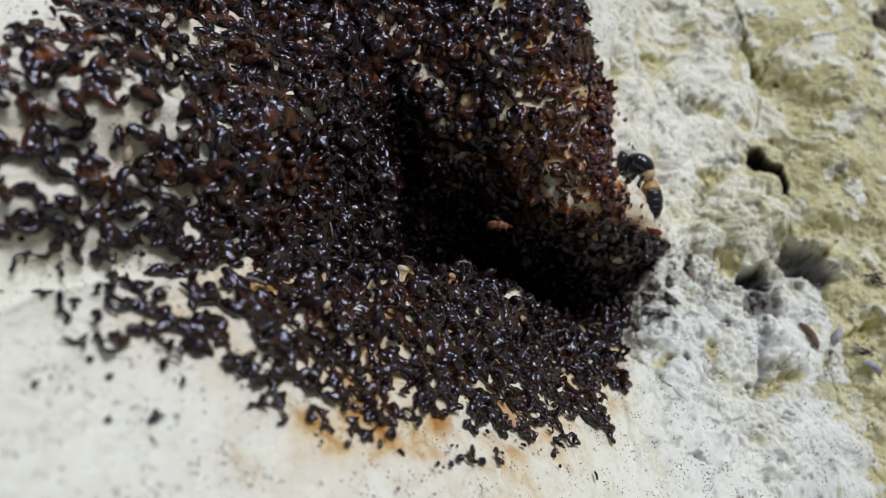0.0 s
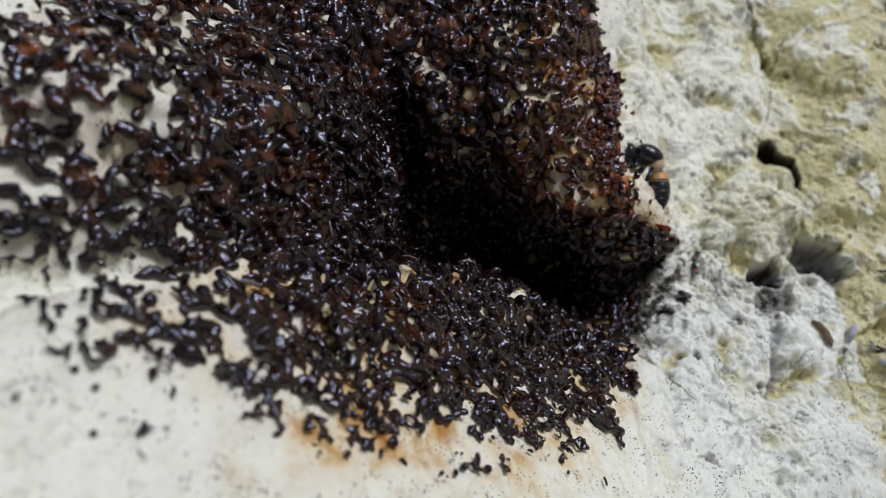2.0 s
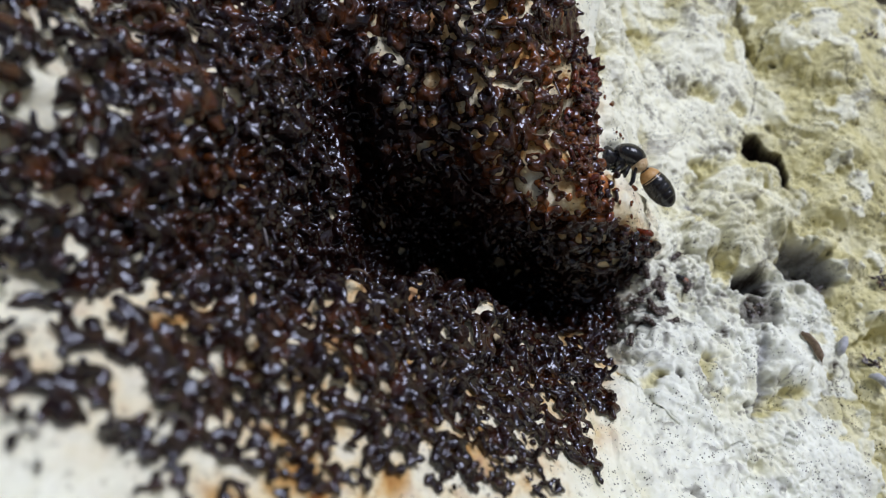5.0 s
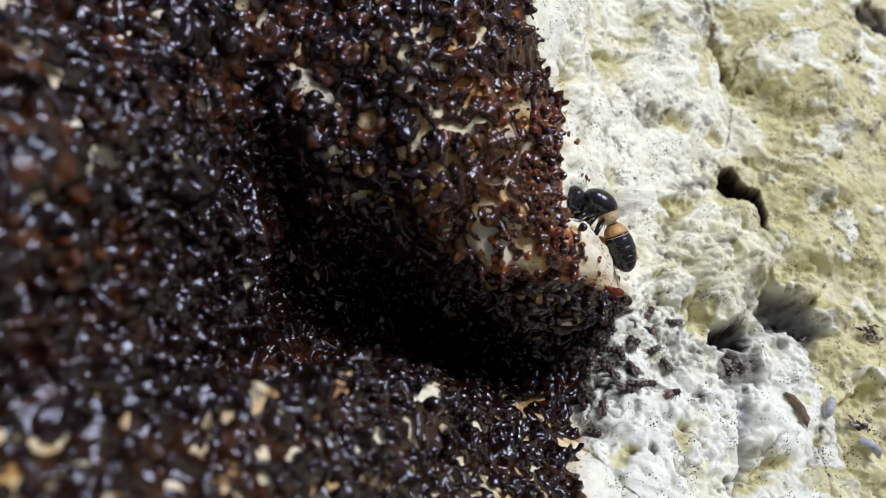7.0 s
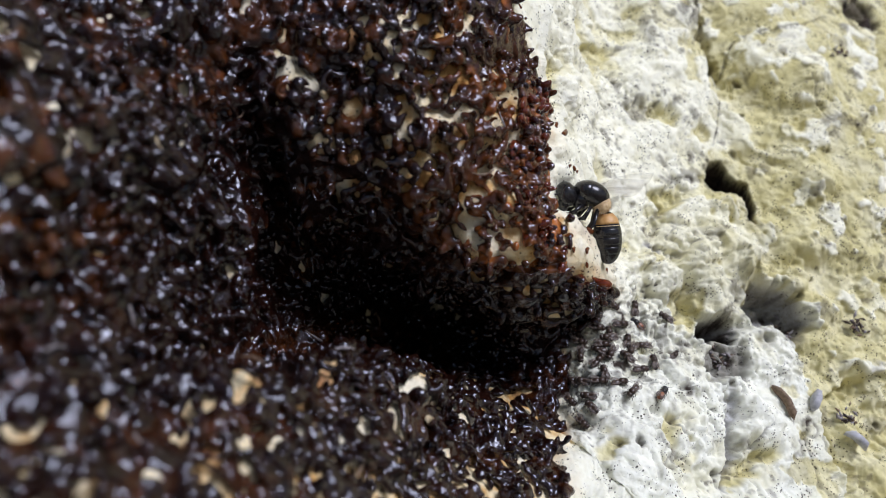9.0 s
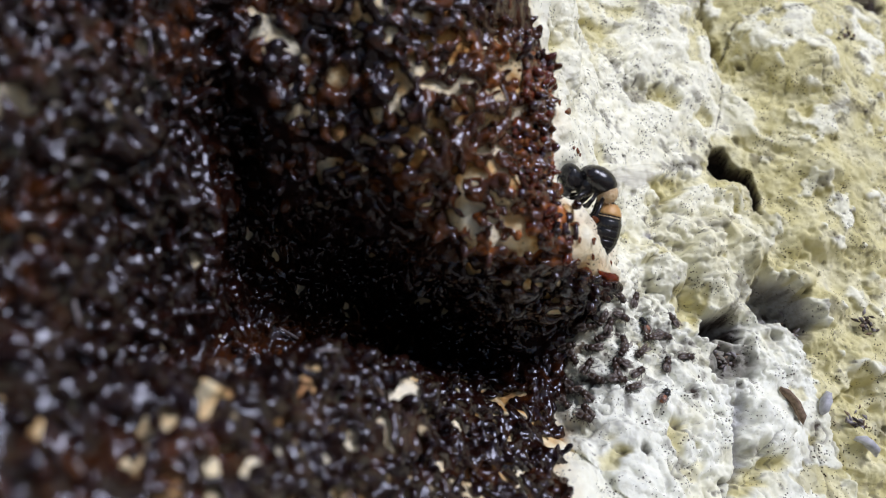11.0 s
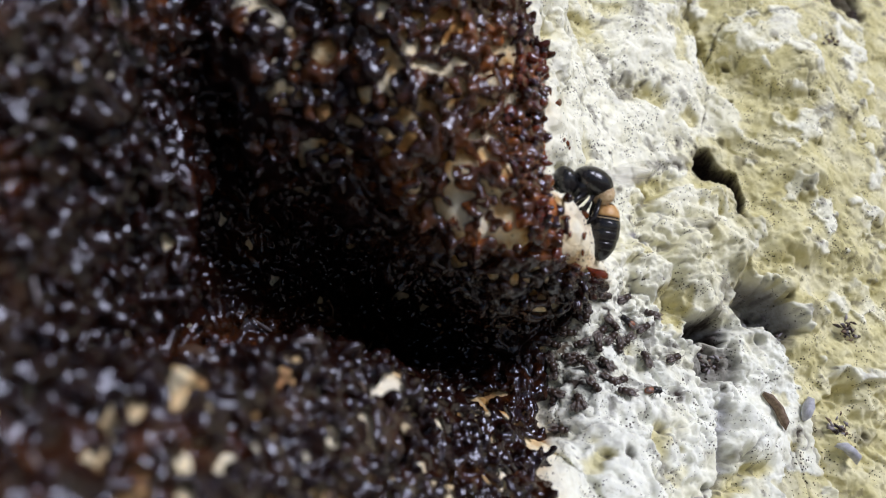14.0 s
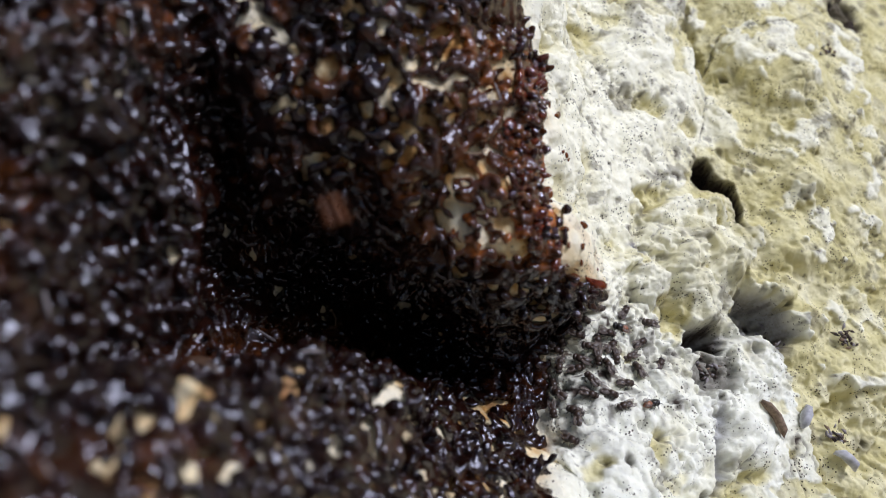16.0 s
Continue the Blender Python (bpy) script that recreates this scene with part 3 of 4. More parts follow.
faces = grid_faces(NX, NZ, keep)
used = np.unique(faces)
renum = np.zeros(len(q), dtype=np.int64)
renum[used] = np.arange(len(used))
faces = renum[faces]
slab = np.concatenate([WALL[used] + GN.reshape(-1, 3)[used] * height[used, None], WALL[used] - GN.reshape(-1, 3)[used] * 0.9])
half = len(used)
edges = np.stack([faces, np.roll(faces, -1, 1)], -1).reshape(-1, 2)
code = edges.min(1) * half + edges.max(1)
kind, first, often = np.unique(code, return_index=True, return_counts=True)
rim = edges[first[often == 1]]
side = np.stack([rim[:, 1], rim[:, 0], rim[:, 0] + half, rim[:, 1] + half], -1)
slab_faces = np.concatenate([faces, faces[:, ::-1] + half, side])
slab_tris = np.concatenate([slab_faces[:, [0, 1, 2]], slab_faces[:, [0, 2, 3]]])


def icosphere(level):
    bm = bmesh.new()
    bmesh.ops.create_icosphere(bm, subdivisions=level, radius=1.0)
    v = np.array([p.co[:] for p in bm.verts])
    f = np.array([[w.index for w in p.verts] for p in bm.faces])
    bm.free()
    return v, f


BALL, BALL_F = icosphere(2)


def shape(kind, rng):
    """A resin bead of about unit size, its foot at z = 0."""
    v, f = BALL.copy(), BALL_F
    if kind == "ball":
        v = v * (1, 0.9, 0.8)
    elif kind == "bean":
        v = v * (1.7, 0.75, 0.7)
        v[:, 1] += 0.22 * v[:, 0] ** 2
    elif kind == "tear":
        w = 1 - 0.35 * v[:, 0]
        v = np.stack([v[:, 0] * 1.5, v[:, 1] * 0.75 * w, v[:, 2] * 0.7 * w + 0.25 * v[:, 0]], -1)
    elif kind == "stalk":
        w = 0.55 + 0.35 * v[:, 2]
        v = np.stack([v[:, 0] * w + 0.35 * v[:, 2], v[:, 1] * w, v[:, 2] * 1.4 + 0.6], -1)
    elif kind == "twin":
        pinch = 0.55 + 0.5 * np.abs(v[:, 0])
        v = np.stack([v[:, 0] * 1.8, v[:, 1] * 0.85 * pinch, v[:, 2] * 0.8 * pinch], -1)
    elif kind == "curl":
        s = np.linspace(-2.3, 2.3, 12)
        ring = np.linspace(0, 2 * np.pi, 7)[:-1]
        v = np.array([((1.15 + r * np.cos(b)) * np.sin(a), (1.15 + r * np.cos(b)) * np.cos(a) - 0.3, r * np.sin(b) + 0.25)
                      for a in s for r in (0.36 * (1 - 0.12 * a * a / 2.0 + 0.2),) for b in ring])
        f = np.array([(i * 6 + k, i * 6 + (k + 1) % 6, (i + 1) * 6 + (k + 1) % 6) for i in range(11) for k in range(6)]
                     + [(i * 6 + k, (i + 1) * 6 + (k + 1) % 6, (i + 1) * 6 + k) for i in range(11) for k in range(6)]
                     + [(0, k + 1, k) for k in range(1, 5)] + [(66, 66 + k, 67 + k) for k in range(1, 5)])
    v = v + 0.10 * np.stack([np.sin(3 * v[:, 1] + rng.uniform(0, 6)), np.sin(3 * v[:, 2] + rng.uniform(0, 6)), np.sin(3 * v[:, 0] + rng.uniform(0, 6))], -1)
    return v, f


rng = np.random.default_rng(4)
KINDS = [shape(k, rng) for k in ("ball", "ball", "ball", "tear", "tear", "stalk", "stalk", "twin", "bean", "curl")]


def frame_at(n, spin):
    """Axes with the third along n."""
    up = np.array((0.3, 0.1, 1.0))
    a = np.cross(up, n)
    a /= np.linalg.norm(a)
    b = np.cross(n, a)
    c, s = np.cos(spin), np.sin(spin)
    return np.stack([a * c + b * s, b * c - a * s, n], -1)


def drops_zone(px, pz):
    """Where the resin lies in single drops on the bare plaster."""
    return np.clip(1.3 * gauss(px, pz, 35, 22, 8, 16), 0, 1) * step(4, 11, pz)


def spacing(px, pz):
    return np.interp(nest_reach(px, pz), [-2, 8], [1.35, 1.9]) + 0.25 * step(-8, -20, px) + 0.6 * step(-18, -30, px) - 0.07 * drops_zone(px, pz)


def scatter(count, rng, where, lo, hi):
    """Random places with a chance given by where(x, z), at least a bead apart."""
    found, taken = [], set()
    for _ in range(40):
        px, pz = rng.uniform(lo[0], hi[0], 9000), rng.uniform(lo[1], hi[1], 9000)
        p, n = on_wall(px, pz)
        slope = 1 / np.maximum(-n[:, 1], 0.2)
        ok = rng.uniform(0, 1, 9000) < where(px, pz) * np.clip(slope / 3.0, 0, 1)
        keys = (p[ok] / spacing(px[ok], pz[ok])[:, None]).astype(int)
        for key, pp, nn in zip(map(tuple, keys.tolist()), p[ok], n[ok]):
            if key in taken:
                continue
            taken.add(key)
            found.append((pp, nn))
            if len(found) >= count:
                return found
    return found


def bead_chance(px, pz):
    r = nest_reach(px, pz)
    qq = np.stack([px, base(px, pz), pz], -1)
    patch = step(-0.45, 0.30, 1.05 * fbm(qq / 3.6, 2, 140) + np.clip(r / 11, -0.5, 0.75) + 0.75 * drops_zone(px, pz))
    c = sum(a * gauss(px, pz, *place) for a, *place in ((0.85, -27, 20, 4, 3), (0.7, -22.5, 33, 3, 2), (0.5, -36, 26, 6, 8), (0.5, -37, 12, 5, 6), (0.25, -17.5, -0.5, 5, 2), (0.6, -4, -2.5, 2.5, 1.5), (0.7, 6, -2.5, 2.5, 1.2),
                                                         (1.0, 33, -13.5, 4, 1.4, -30), (0.7, 19.7, -6.7, 3, 1.5), (0.4, 22, 21, 2, 1.5), (1.0, 42, 9, 3.6, 3.8), (0.2, 37, 14, 3, 4)))
    c = c + 0.6 * step(2.4, 0.4, crest_gap(px, pz))
    left = (0.26 + 0.74 * step(-31, -16, px)) 
    return step(-8 + 6 * (px > 34), 3, r) * patch * np.clip(1 - c, 0.05, 1) * left + 0.0010 * step(-14, -5, r) * (px < 34)


beads = scatter(12000, rng, bead_chance, (-50, -36), (54, 60))
near, rest = [], []
for b in beads:
    (near if len(near) < 299 and nest_reach(b[0][0], b[0][2]) < 9 and 28 < b[0][0] < 48 and 2 < b[0][2] < 40 else rest).append(b)
vs, fs, total = [slab], [slab_tris], len(slab)
for p, n in rest:
    v, f = KINDS[rng.integers(7 if drops_zone(p[0], p[2]) > 0.4 else len(KINDS))]
    inside = float(nest_reach(p[0], p[2]))
    size = rng.uniform(0.62, 1.05) * (1.0 + 0.7 * rng.random() ** 3) * (1 + 0.18 * float(step(-8, -24, p[0])) * (inside > 1)) * float(np.interp(inside, [-11, -5, 0, 6], [0.35, 0.55, 0.75, 1.0])) * (1 - 0.25 * float(drops_zone(p[0], p[2])))
    tip = n + rng.normal(0, 0.25, 3)
    w = (v * size * rng.uniform(0.8, 1.2, 3)) @ frame_at(tip / np.linalg.norm(tip), rng.uniform(0, 6.3)).T + p + n * rng.uniform(0.3, 1.25) * min(1.0, size + 0.2)
    vs.append(w)
    fs.append(f + total)
    total += len(v)
    if inside > 3 and rng.random() < (0.12 if drops_zone(p[0], p[2]) > 0.4 or p[2] < mound_top(p[0]) else 0.14):          # a sagging strand to a neighbouring place
        away = frame_at(n, rng.uniform(0, 6.3))[:, 0] * rng.uniform(1.4, 3.2)
        s = np.linspace(0, 1, 8)[:, None, None]
        ring = np.linspace(0, 2 * np.pi, 7)[:-1][None, :, None]
        side = np.cross(n, away)
        side /= np.linalg.norm(side)
        r = 0.42 * size * (1 - 1.4 * s * (1 - s))
        line = p + n * (0.75 + 0.9 * np.sin(np.pi * s)) + away * s + side * 0.7 * np.sin(np.pi * s)
        w = (line + r * (np.cos(ring) * n + np.sin(ring) * side)).reshape(-1, 3)
        f = np.array([(i * 6 + k, i * 6 + (k + 1) % 6, (i + 1) * 6 + (k + 1) % 6) for i in range(7) for k in range(6)]
                     + [(i * 6 + k, (i + 1) * 6 + (k + 1) % 6, (i + 1) * 6 + k) for i in range(7) for k in range(6)]
                     + [(0, k + 1, k) for k in range(1, 5)] + [(42, 42 + k, 43 + k) for k in range(1, 5)])
        vs.append(w)
        fs.append(f + total)
        total += len(w)
# the beads run together where they touch
raw = new("resin_crust", mesh_from_grid("resin_crust", world_mm(np.concatenate(vs)), np.concatenate(fs), DROPS))
fuse = raw.modifiers.new("fuse", "REMESH")
fuse.mode, fuse.voxel_size, fuse.use_smooth_shade = "VOXEL", 0.26 * MM, True
melt = raw.modifiers.new("melt", "SMOOTH")
melt.factor, melt.iterations = 0.5, 3
me = bpy.data.meshes.new_from_object(raw.evaluated_get(bpy.context.evaluated_depsgraph_get()))
bpy.data.objects.remove(raw)
co = np.empty(len(me.vertices) * 3, dtype=np.float32)
me.vertices.foreach_get("co", co)
co = (co.reshape(-1, 3) - (0, 0, Z0)) / MM
foot, normal = on_wall(co[:, 0], co[:, 2])
above = ((co - foot) * normal).sum(1)
quads = np.empty(len(me.polygons) * 4, dtype=np.int32)
me.loops.foreach_get("vertex_index", quads)
quads = quads.reshape(-1, 4)
quads = quads[(above[quads] > -0.3).any(1) | (normal[quads[:, 0], 1] > -0.6)]
used = np.unique(quads)
renum = np.zeros(len(co), dtype=np.int64)
renum[used] = np.arange(len(used))
co, above = co[used], above[used]
bpy.data.meshes.remove(me)
me = mesh_from_grid("resin_crust", world_mm(co), renum[quads], DROPS)
add_attribute(me, "thin", step(1.0, 0.05, above + 0.3 * value_noise(co / 1.4, 150)) * np.clip(0.12 + 0.40 * step(14, 4, nest_reach(co[:, 0], co[:, 2])) * (0.25 + 0.75 * step(4, 14, co[:, 2])) + 0.35 * drops_zone(co[:, 0], co[:, 2]), 0, 1) * (0.3 + 0.7 * step(-6, 3, nest_reach(co[:, 0], co[:, 2]))) * step(-0.2, -0.42, normal[used, 1]) + (0.14 + 0.25 * step(4, 14, co[:, 2])) * step(0.0, 0.7, value_noise(co / 2.0, 151)) * step(-0.2, -0.42, normal[used, 1]) + 0.36 * drops_zone(co[:, 0], co[:, 2]))
ob = new("resin_crust", me)
ob.parent = nest
tagged(ob, "nearly black glossy resin beads and strands run together", kind="stuff")
bead_meshes = [mesh_from_grid("resin_bead", v * MM, f, DROP) for v, f in KINDS]
for p, n in near:
    ob = new("resin_bead", bead_meshes[rng.integers(8)])
    ob.parent = nest
    size = rng.uniform(0.45, 0.95) * (1.0 + 0.6 * rng.random() ** 3)
    tip = n + rng.normal(0, 0.25, 3)
    m = Matrix(frame_at(tip / np.linalg.norm(tip), rng.uniform(0, 6.3)).tolist()).to_4x4()
    ob.matrix_local = Matrix.Translation(world_mm(p + n * rng.uniform(0.4, 0.9))) @ m @ Matrix.Diagonal((size, size * rng.uniform(0.8, 1.2), size, 1))



# ---------------------------------------------------------------- insects
def ball(bm, c, r, turn=(0, 0, 0), u=14, v=9):
    m = pose(*[k * MM for k in c], *turn) @ Matrix.Diagonal((*[k * MM for k in r], 1))
    bmesh.ops.create_uvsphere(bm, u_segments=u, v_segments=v, radius=1.0, matrix=m)


def tube(bm, pts, radii, n=7):
    rings = []
    pts = [Vector(p) * MM for p in pts]
    for k, (p, r) in enumerate(zip(pts, radii)):
        d = (pts[min(k + 1, len(pts) - 1)] - pts[max(k - 1, 0)]).normalized()
        a = d.orthogonal().normalized()
        b = d.cross(a)
        rings.append([bm.verts.new(p + (a * math.cos(w) + b * math.sin(w)) * r * MM) for w in (2 * math.pi * i / n for i in range(n))])
    for r0, r1 in zip(rings, rings[1:]):
        for i in range(n):
            bm.faces.new((r0[i], r0[(i + 1) % n], r1[(i + 1) % n], r1[i]))
    bm.faces.new(rings[0][::-1])
    bm.faces.new(rings[-1])
    bmesh.ops.recalc_face_normals(bm, faces=bm.faces)


def blade(bm, root, tip, width, lift, thick=0.02, n=9):
    """A wing: a thin rounded blade from root to tip."""
    a, b = Vector(root) * MM, Vector(tip) * MM
    along = b - a
    side = along.cross(Vector(lift)).normalized()
    up = side.cross(along).normalized() * thick * MM
    top, bot = [], []
    outline = [(k / n, -0.30 * math.sin(math.pi * (k / n) ** 0.8)) for k in range(n + 1)] + [(k / n, 0.70 * math.sin(math.pi * (k / n) ** 1.5) ** 0.8) for k in range(n - 1, 0, -1)]
    for s, w in outline:
        p = a + along * s + side * w * width * MM
        top.append(bm.verts.new(p + up))
        bot.append(bm.verts.new(p - up))
    bm.faces.new(top)
    bm.faces.new(bot[::-1])
    for k in range(len(top)):
        bm.faces.new((top[k], top[(k + 1) % len(top)], bot[(k + 1) % len(top)], bot[k]))
    bmesh.ops.recalc_face_normals(bm, faces=bm.faces)


def made(fn, *calls):
    bm = bmesh.new()
    for args in calls:
        fn(bm, *args)
    return bm


def large_bee():
    global MM
    MM = 0.00119
    bee = tagged(new("large_bee"), "large black bee with tan waist band clinging beside the resin", "bee")
    bee.empty_display_size = 0.003
    bm = bmesh.new()
    ball(bm, (-3.3, -0.2, 0.4), (1.35, 1.75, 1.75), (0, -20, 0), 20, 14)
    ball(bm, (-3.9, -0.1, -1.0), (0.85, 1.2, 1.3), (0, 25, 0), 14, 10)
    head = part("head", bm, BLACK, bee, "round glossy black head")
    for y in (-1.55, 1.3):
        part("eye", made(ball, ((-3.55, y, 0.25), (0.75, 0.4, 1.25), (0, 15, 0))), BLACK, head)
    for y, tip in ((-0.7, -1.2), (0.5, 1.0)):
        part("antenna", made(tube, ([(-4.2, y, 0.3), (-5.0, y - 0.2, 0.5), (-5.4, tip, -0.6), (-5.5, tip, -2.0)], [0.12, 0.12, 0.11, 0.09])), BLACK, head)
    for y in (-0.45, 0.45):
        part("mandible", made(tube, ([(-4.2, y, -1.7), (-4.5, y * 0.8, -2.3), (-4.4, y * 0.2, -2.8)], [0.28, 0.22, 0.06])), RUST, head)
    bm = bmesh.new()
    ball(bm, (0.1, 0, 0.1), (2.55, 2.15, 1.75), (0, 26, 0), 24, 16)
    ball(bm, (-0.6, -0.3, 0.6), (1.7, 1.7, 1.35), (0, 8, 0), 20, 12)
    ball(bm, (-1.5, 0, -0.6), (1.2, 1.5, 1.4), (0, 0, 0), 16, 10)
    part("thorax", bm, BLACK, bee, "glossy black thorax")
    bm = bmesh.new()
    ball(bm, (1.35, -0.1, -1.5), (1.25, 1.65, 1.35), (0, 40, 0), 20, 12)
    rnd = random.Random(5)
    waist = part("waist_fur", bm, TAN, bee, "tan furry hind thorax")
    bm = bmesh.new()
    for k in range(150):
        d = Vector((rnd.uniform(-1, 1), rnd.uniform(-1, 0.6), rnd.uniform(-1, 1))).normalized()
        p = Vector((1.35, -0.1, -1.5)) + Vector((d.x * 1.2, d.y * 1.6, d.z * 1.3))
        tube(bm, [p, p + d * rnd.uniform(0.25, 0.5)], [0.035, 0.012], 3)
    part("fur", bm, PALE, waist)
    belly = new("abdomen")
    belly.parent = bee
    bm = bmesh.new()
    ball(bm, (0, 0, -3.6), (1.95, 1.85, 3.6), (0, 0, 0), 24, 18)
    body = bpy.data.meshes.new("abdomen")
    bm.to_mesh(body)
    bm.free()
    body.materials.append(BLACK)
    body.polygons.foreach_set("use_smooth", [True] * len(body.polygons))
    belly_mesh = bpy.data.objects.new("abdomen", body)
    bpy.data.objects.remove(belly)
    belly = belly_mesh
    scene.collection.objects.link(belly)
    belly.parent = bee
    belly["label"] = "black banded abdomen with an orange first ring"

    def ring(z0, z1, grow, mat, name, label=""):
        bm = bmesh.new()
        pts, radii = [], []
        for k in range(6):
            zz = z0 + (z1 - z0) * k / 5
            s = max(0.0, 1 - ((zz + 3.6) / 3.6) ** 2) ** 0.5
            pts.append((0, 0, zz))
            radii.append(1.9 * s + grow * math.sin(math.pi * (0.15 + 0.7 * k / 5)))
        tube(bm, pts, radii, 22)
        part(name, bm, mat, belly, label)
    ring(-0.35, -1.75, 0.10, ORANGE, "orange_band", "orange first abdominal ring")
    for zz in (-1.95,):
        ring(zz, zz - 0.09, 0.03, TAN, "hair_band")
    for zz in (-2.3, -3.55, -4.85):
        ring(zz, zz - 0.95, 0.07, BLACK, "plate")
    for y in (-0.9, 0.9):
        part("fore_wing", made(blade, ((0.8, y, 0.9), (8.2, y * 2.2, 2.2 - 0.8 * (y > 0)), 2.6, (0.2, -1, 0.6))), CLEAR, bee, "clear brownish wing held back")
        part("hind_wing", made(blade, ((1.3, y, 0.4), (6.6, y * 2.0, 0.3), 1.8, (0.2, -1, 0.6))), CLEAR, bee)
    legs = [[(-1.5, -1.2, -1.3), (-2.8, -1.9, -2.1), (-4.6, -0.8, -2.3), (-5.0, 2.4, -2.6), (-5.6, 4.6, -2.9)],
            [(-1.6, 1.2, -1.3), (-2.6, 2.4, -1.8), (-4.0, 3.2, -1.8), (-5.0, 5.0, -1.6)],
            [(-0.4, -1.3, -1.6), (-1.6, -1.8, -3.0), (-3.0, 0.5, -3.2), (-3.6, 3.6, -3.6), (-4.2, 4.6, -4.2)],
            [(-0.3, 1.3, -1.5), (-1.2, 2.6, -2.6), (-2.2, 4.2, -3.0), (-2.8, 5.4, -3.6)],
            [(0.6, -1.0, -2.0), (-0.4, -1.6, -4.0), (-2.0, -0.4, -5.6), (-3.4, 2.6, -7.2), (-3.8, 4.2, -7.8)],
            [(0.7, 1.0, -2.0), (0.6, 2.4, -3.8), (-0.4, 3.8, -5.0), (-1.0, 5.4, -5.8)]]
    for pts in legs:
        n = len(pts)
        part("leg", made(tube, (pts, [0.28, 0.36, 0.26, 0.18, 0.12][:n])), BLACK, bee)
    MM = 0.001
    return bee, belly


def small_bee(name, label, mat_body, mat_tail, wings_open=False):
    """A bee of about 4 mm: head towards +x, back towards +z, feet at z = 0."""
    global MM
    MM = 0.00078
    bee = tagged(new(name), label, "bee", group="small bees at the nest mouth")
    bee.empty_display_size = 0.001
    head = part("head", made(ball, ((1.45, 0, 0.75), (0.48, 0.72, 0.6), (0, 20, 0), 12, 8)), mat_body, bee)
    for y in (-0.25, 0.25):
        part("antenna", made(tube, ([(1.75, y, 0.8), (2.2, y * 2, 1.0), (2.7, y * 3.2, 0.7)], [0.05, 0.05, 0.04], 5)), mat_body, head)
    part("thorax", made(ball, ((0.5, 0, 0.9), (0.85, 0.78, 0.72), (0, 0, 0), 12, 8)), mat_body, bee)
    part("abdomen", made(ball, ((-0.85, 0, 0.75), (1.1, 0.74, 0.66), (0, -8, 0), 12, 8)), mat_tail, bee)
    for y in (-1, 1):
        tip = (-2.3, y * 0.55, 1.25) if not wings_open else (-0.6, y * 3.0, 1.9)
        part("wing", made(blade, ((0.35, y * 0.35, 1.35), tip, 1.0, (0, 0, 1), 0.012, 7)), WING, bee)
        for x0, x1 in ((0.85, 1.6), (0.5, 0.4), (0.15, -0.9)):
            part("leg", made(tube, ([(x0, y * 0.4, 0.6), ((x0 + x1) / 2, y * 0.85, 0.75), (x1, y * 1.0, 0.3), (x1 + 0.1 * (x1 - x0), y * 1.15, -0.15)], [0.08, 0.09, 0.07, 0.05], 5)), mat_body, bee)
    MM = 0.001
    return bee


def wall_pose(px, pz, heading):
    """A pose on the wall over x and z, its z axis off the wall, turned by heading degrees."""
    p, n = on_wall(np.array([float(px)]), np.array([float(pz)]))
    m = Matrix(frame_at(n[0], radians(heading)).tolist()).to_4x4()
    return Matrix.Translation(world_mm(p[0] + n[0] * 0.12)) @ m


bee, belly = large_bee()
worker = small_bee("small_bee", "tiny dark brown stingless bee walking on the plaster", DULL, DULL)
red_worker = small_bee("small_bee", "tiny black stingless bee with a rust-red abdomen", BLACK, RUST)
flyer = small_bee("flying_bee", "small orange-brown bee hovering before the resin", RUST, RUST, True)
# home on the wall (x, z), the time from which it stays there
HOMES = [(53.2, -5.6, 0, 0), (58.1, -4.5, 1, 0), (63.4, -3.5, 0, 6), (53.5, -10.8, 0, 0), (58.7, -7.1, 0, 5), (60.1, -10.6, 0, 6), (64.3, -10.1, 0, 9), (55.9, -12.3, 0, 5),
         (58.5, -15.4, 1, 7), (50.2, -8.7, 0, 0), (51.3, -11.9, 0, 3), (48.5, -4.5, 0, 4), (47.0, -13.5, 0, 2), (56.0, -8.6, 0, 8), (50.0, -1.5, 0, 5), (61.0, -6.0, 0, 10),
         (47.2, -7.0, 0, 0), (49.4, -10.4, 0, 0), (46.2, -11.4, 0, 4), (51.6, -6.9, 0, 0), (52.9, -8.6, 0, 5), (48.2, -16.6, 0, 3), (50.6, -13.6, 0, 0), (52.6, -13.4, 0, 6),
         (47.6, -9.3, 0, 2), (54.6, -7.2, 0, 3), (45.4, -14.6, 0, 0), (49.8, -5.4, 0, 6), (55.0, -4.2, 0, 8), (51.0, -3.4, 0, 4), (46.5, -18.0, 0, 6), (54.5, -15.0, 0, 9), (57.5, -1.0, 0, 0), (52.0, 1.0, 0, 7), (49.0, -15.5, 0, 8), (45.0, -9.5, 0, 0)]
walkers = []
for k, (hx, hz, red, since) in enumerate(HOMES):
    src = red_worker if red else worker
    ob = src if k in (0, 1) else copy_thing(src, Matrix.Identity(4))
    walkers.append((ob, hx, hz, since))


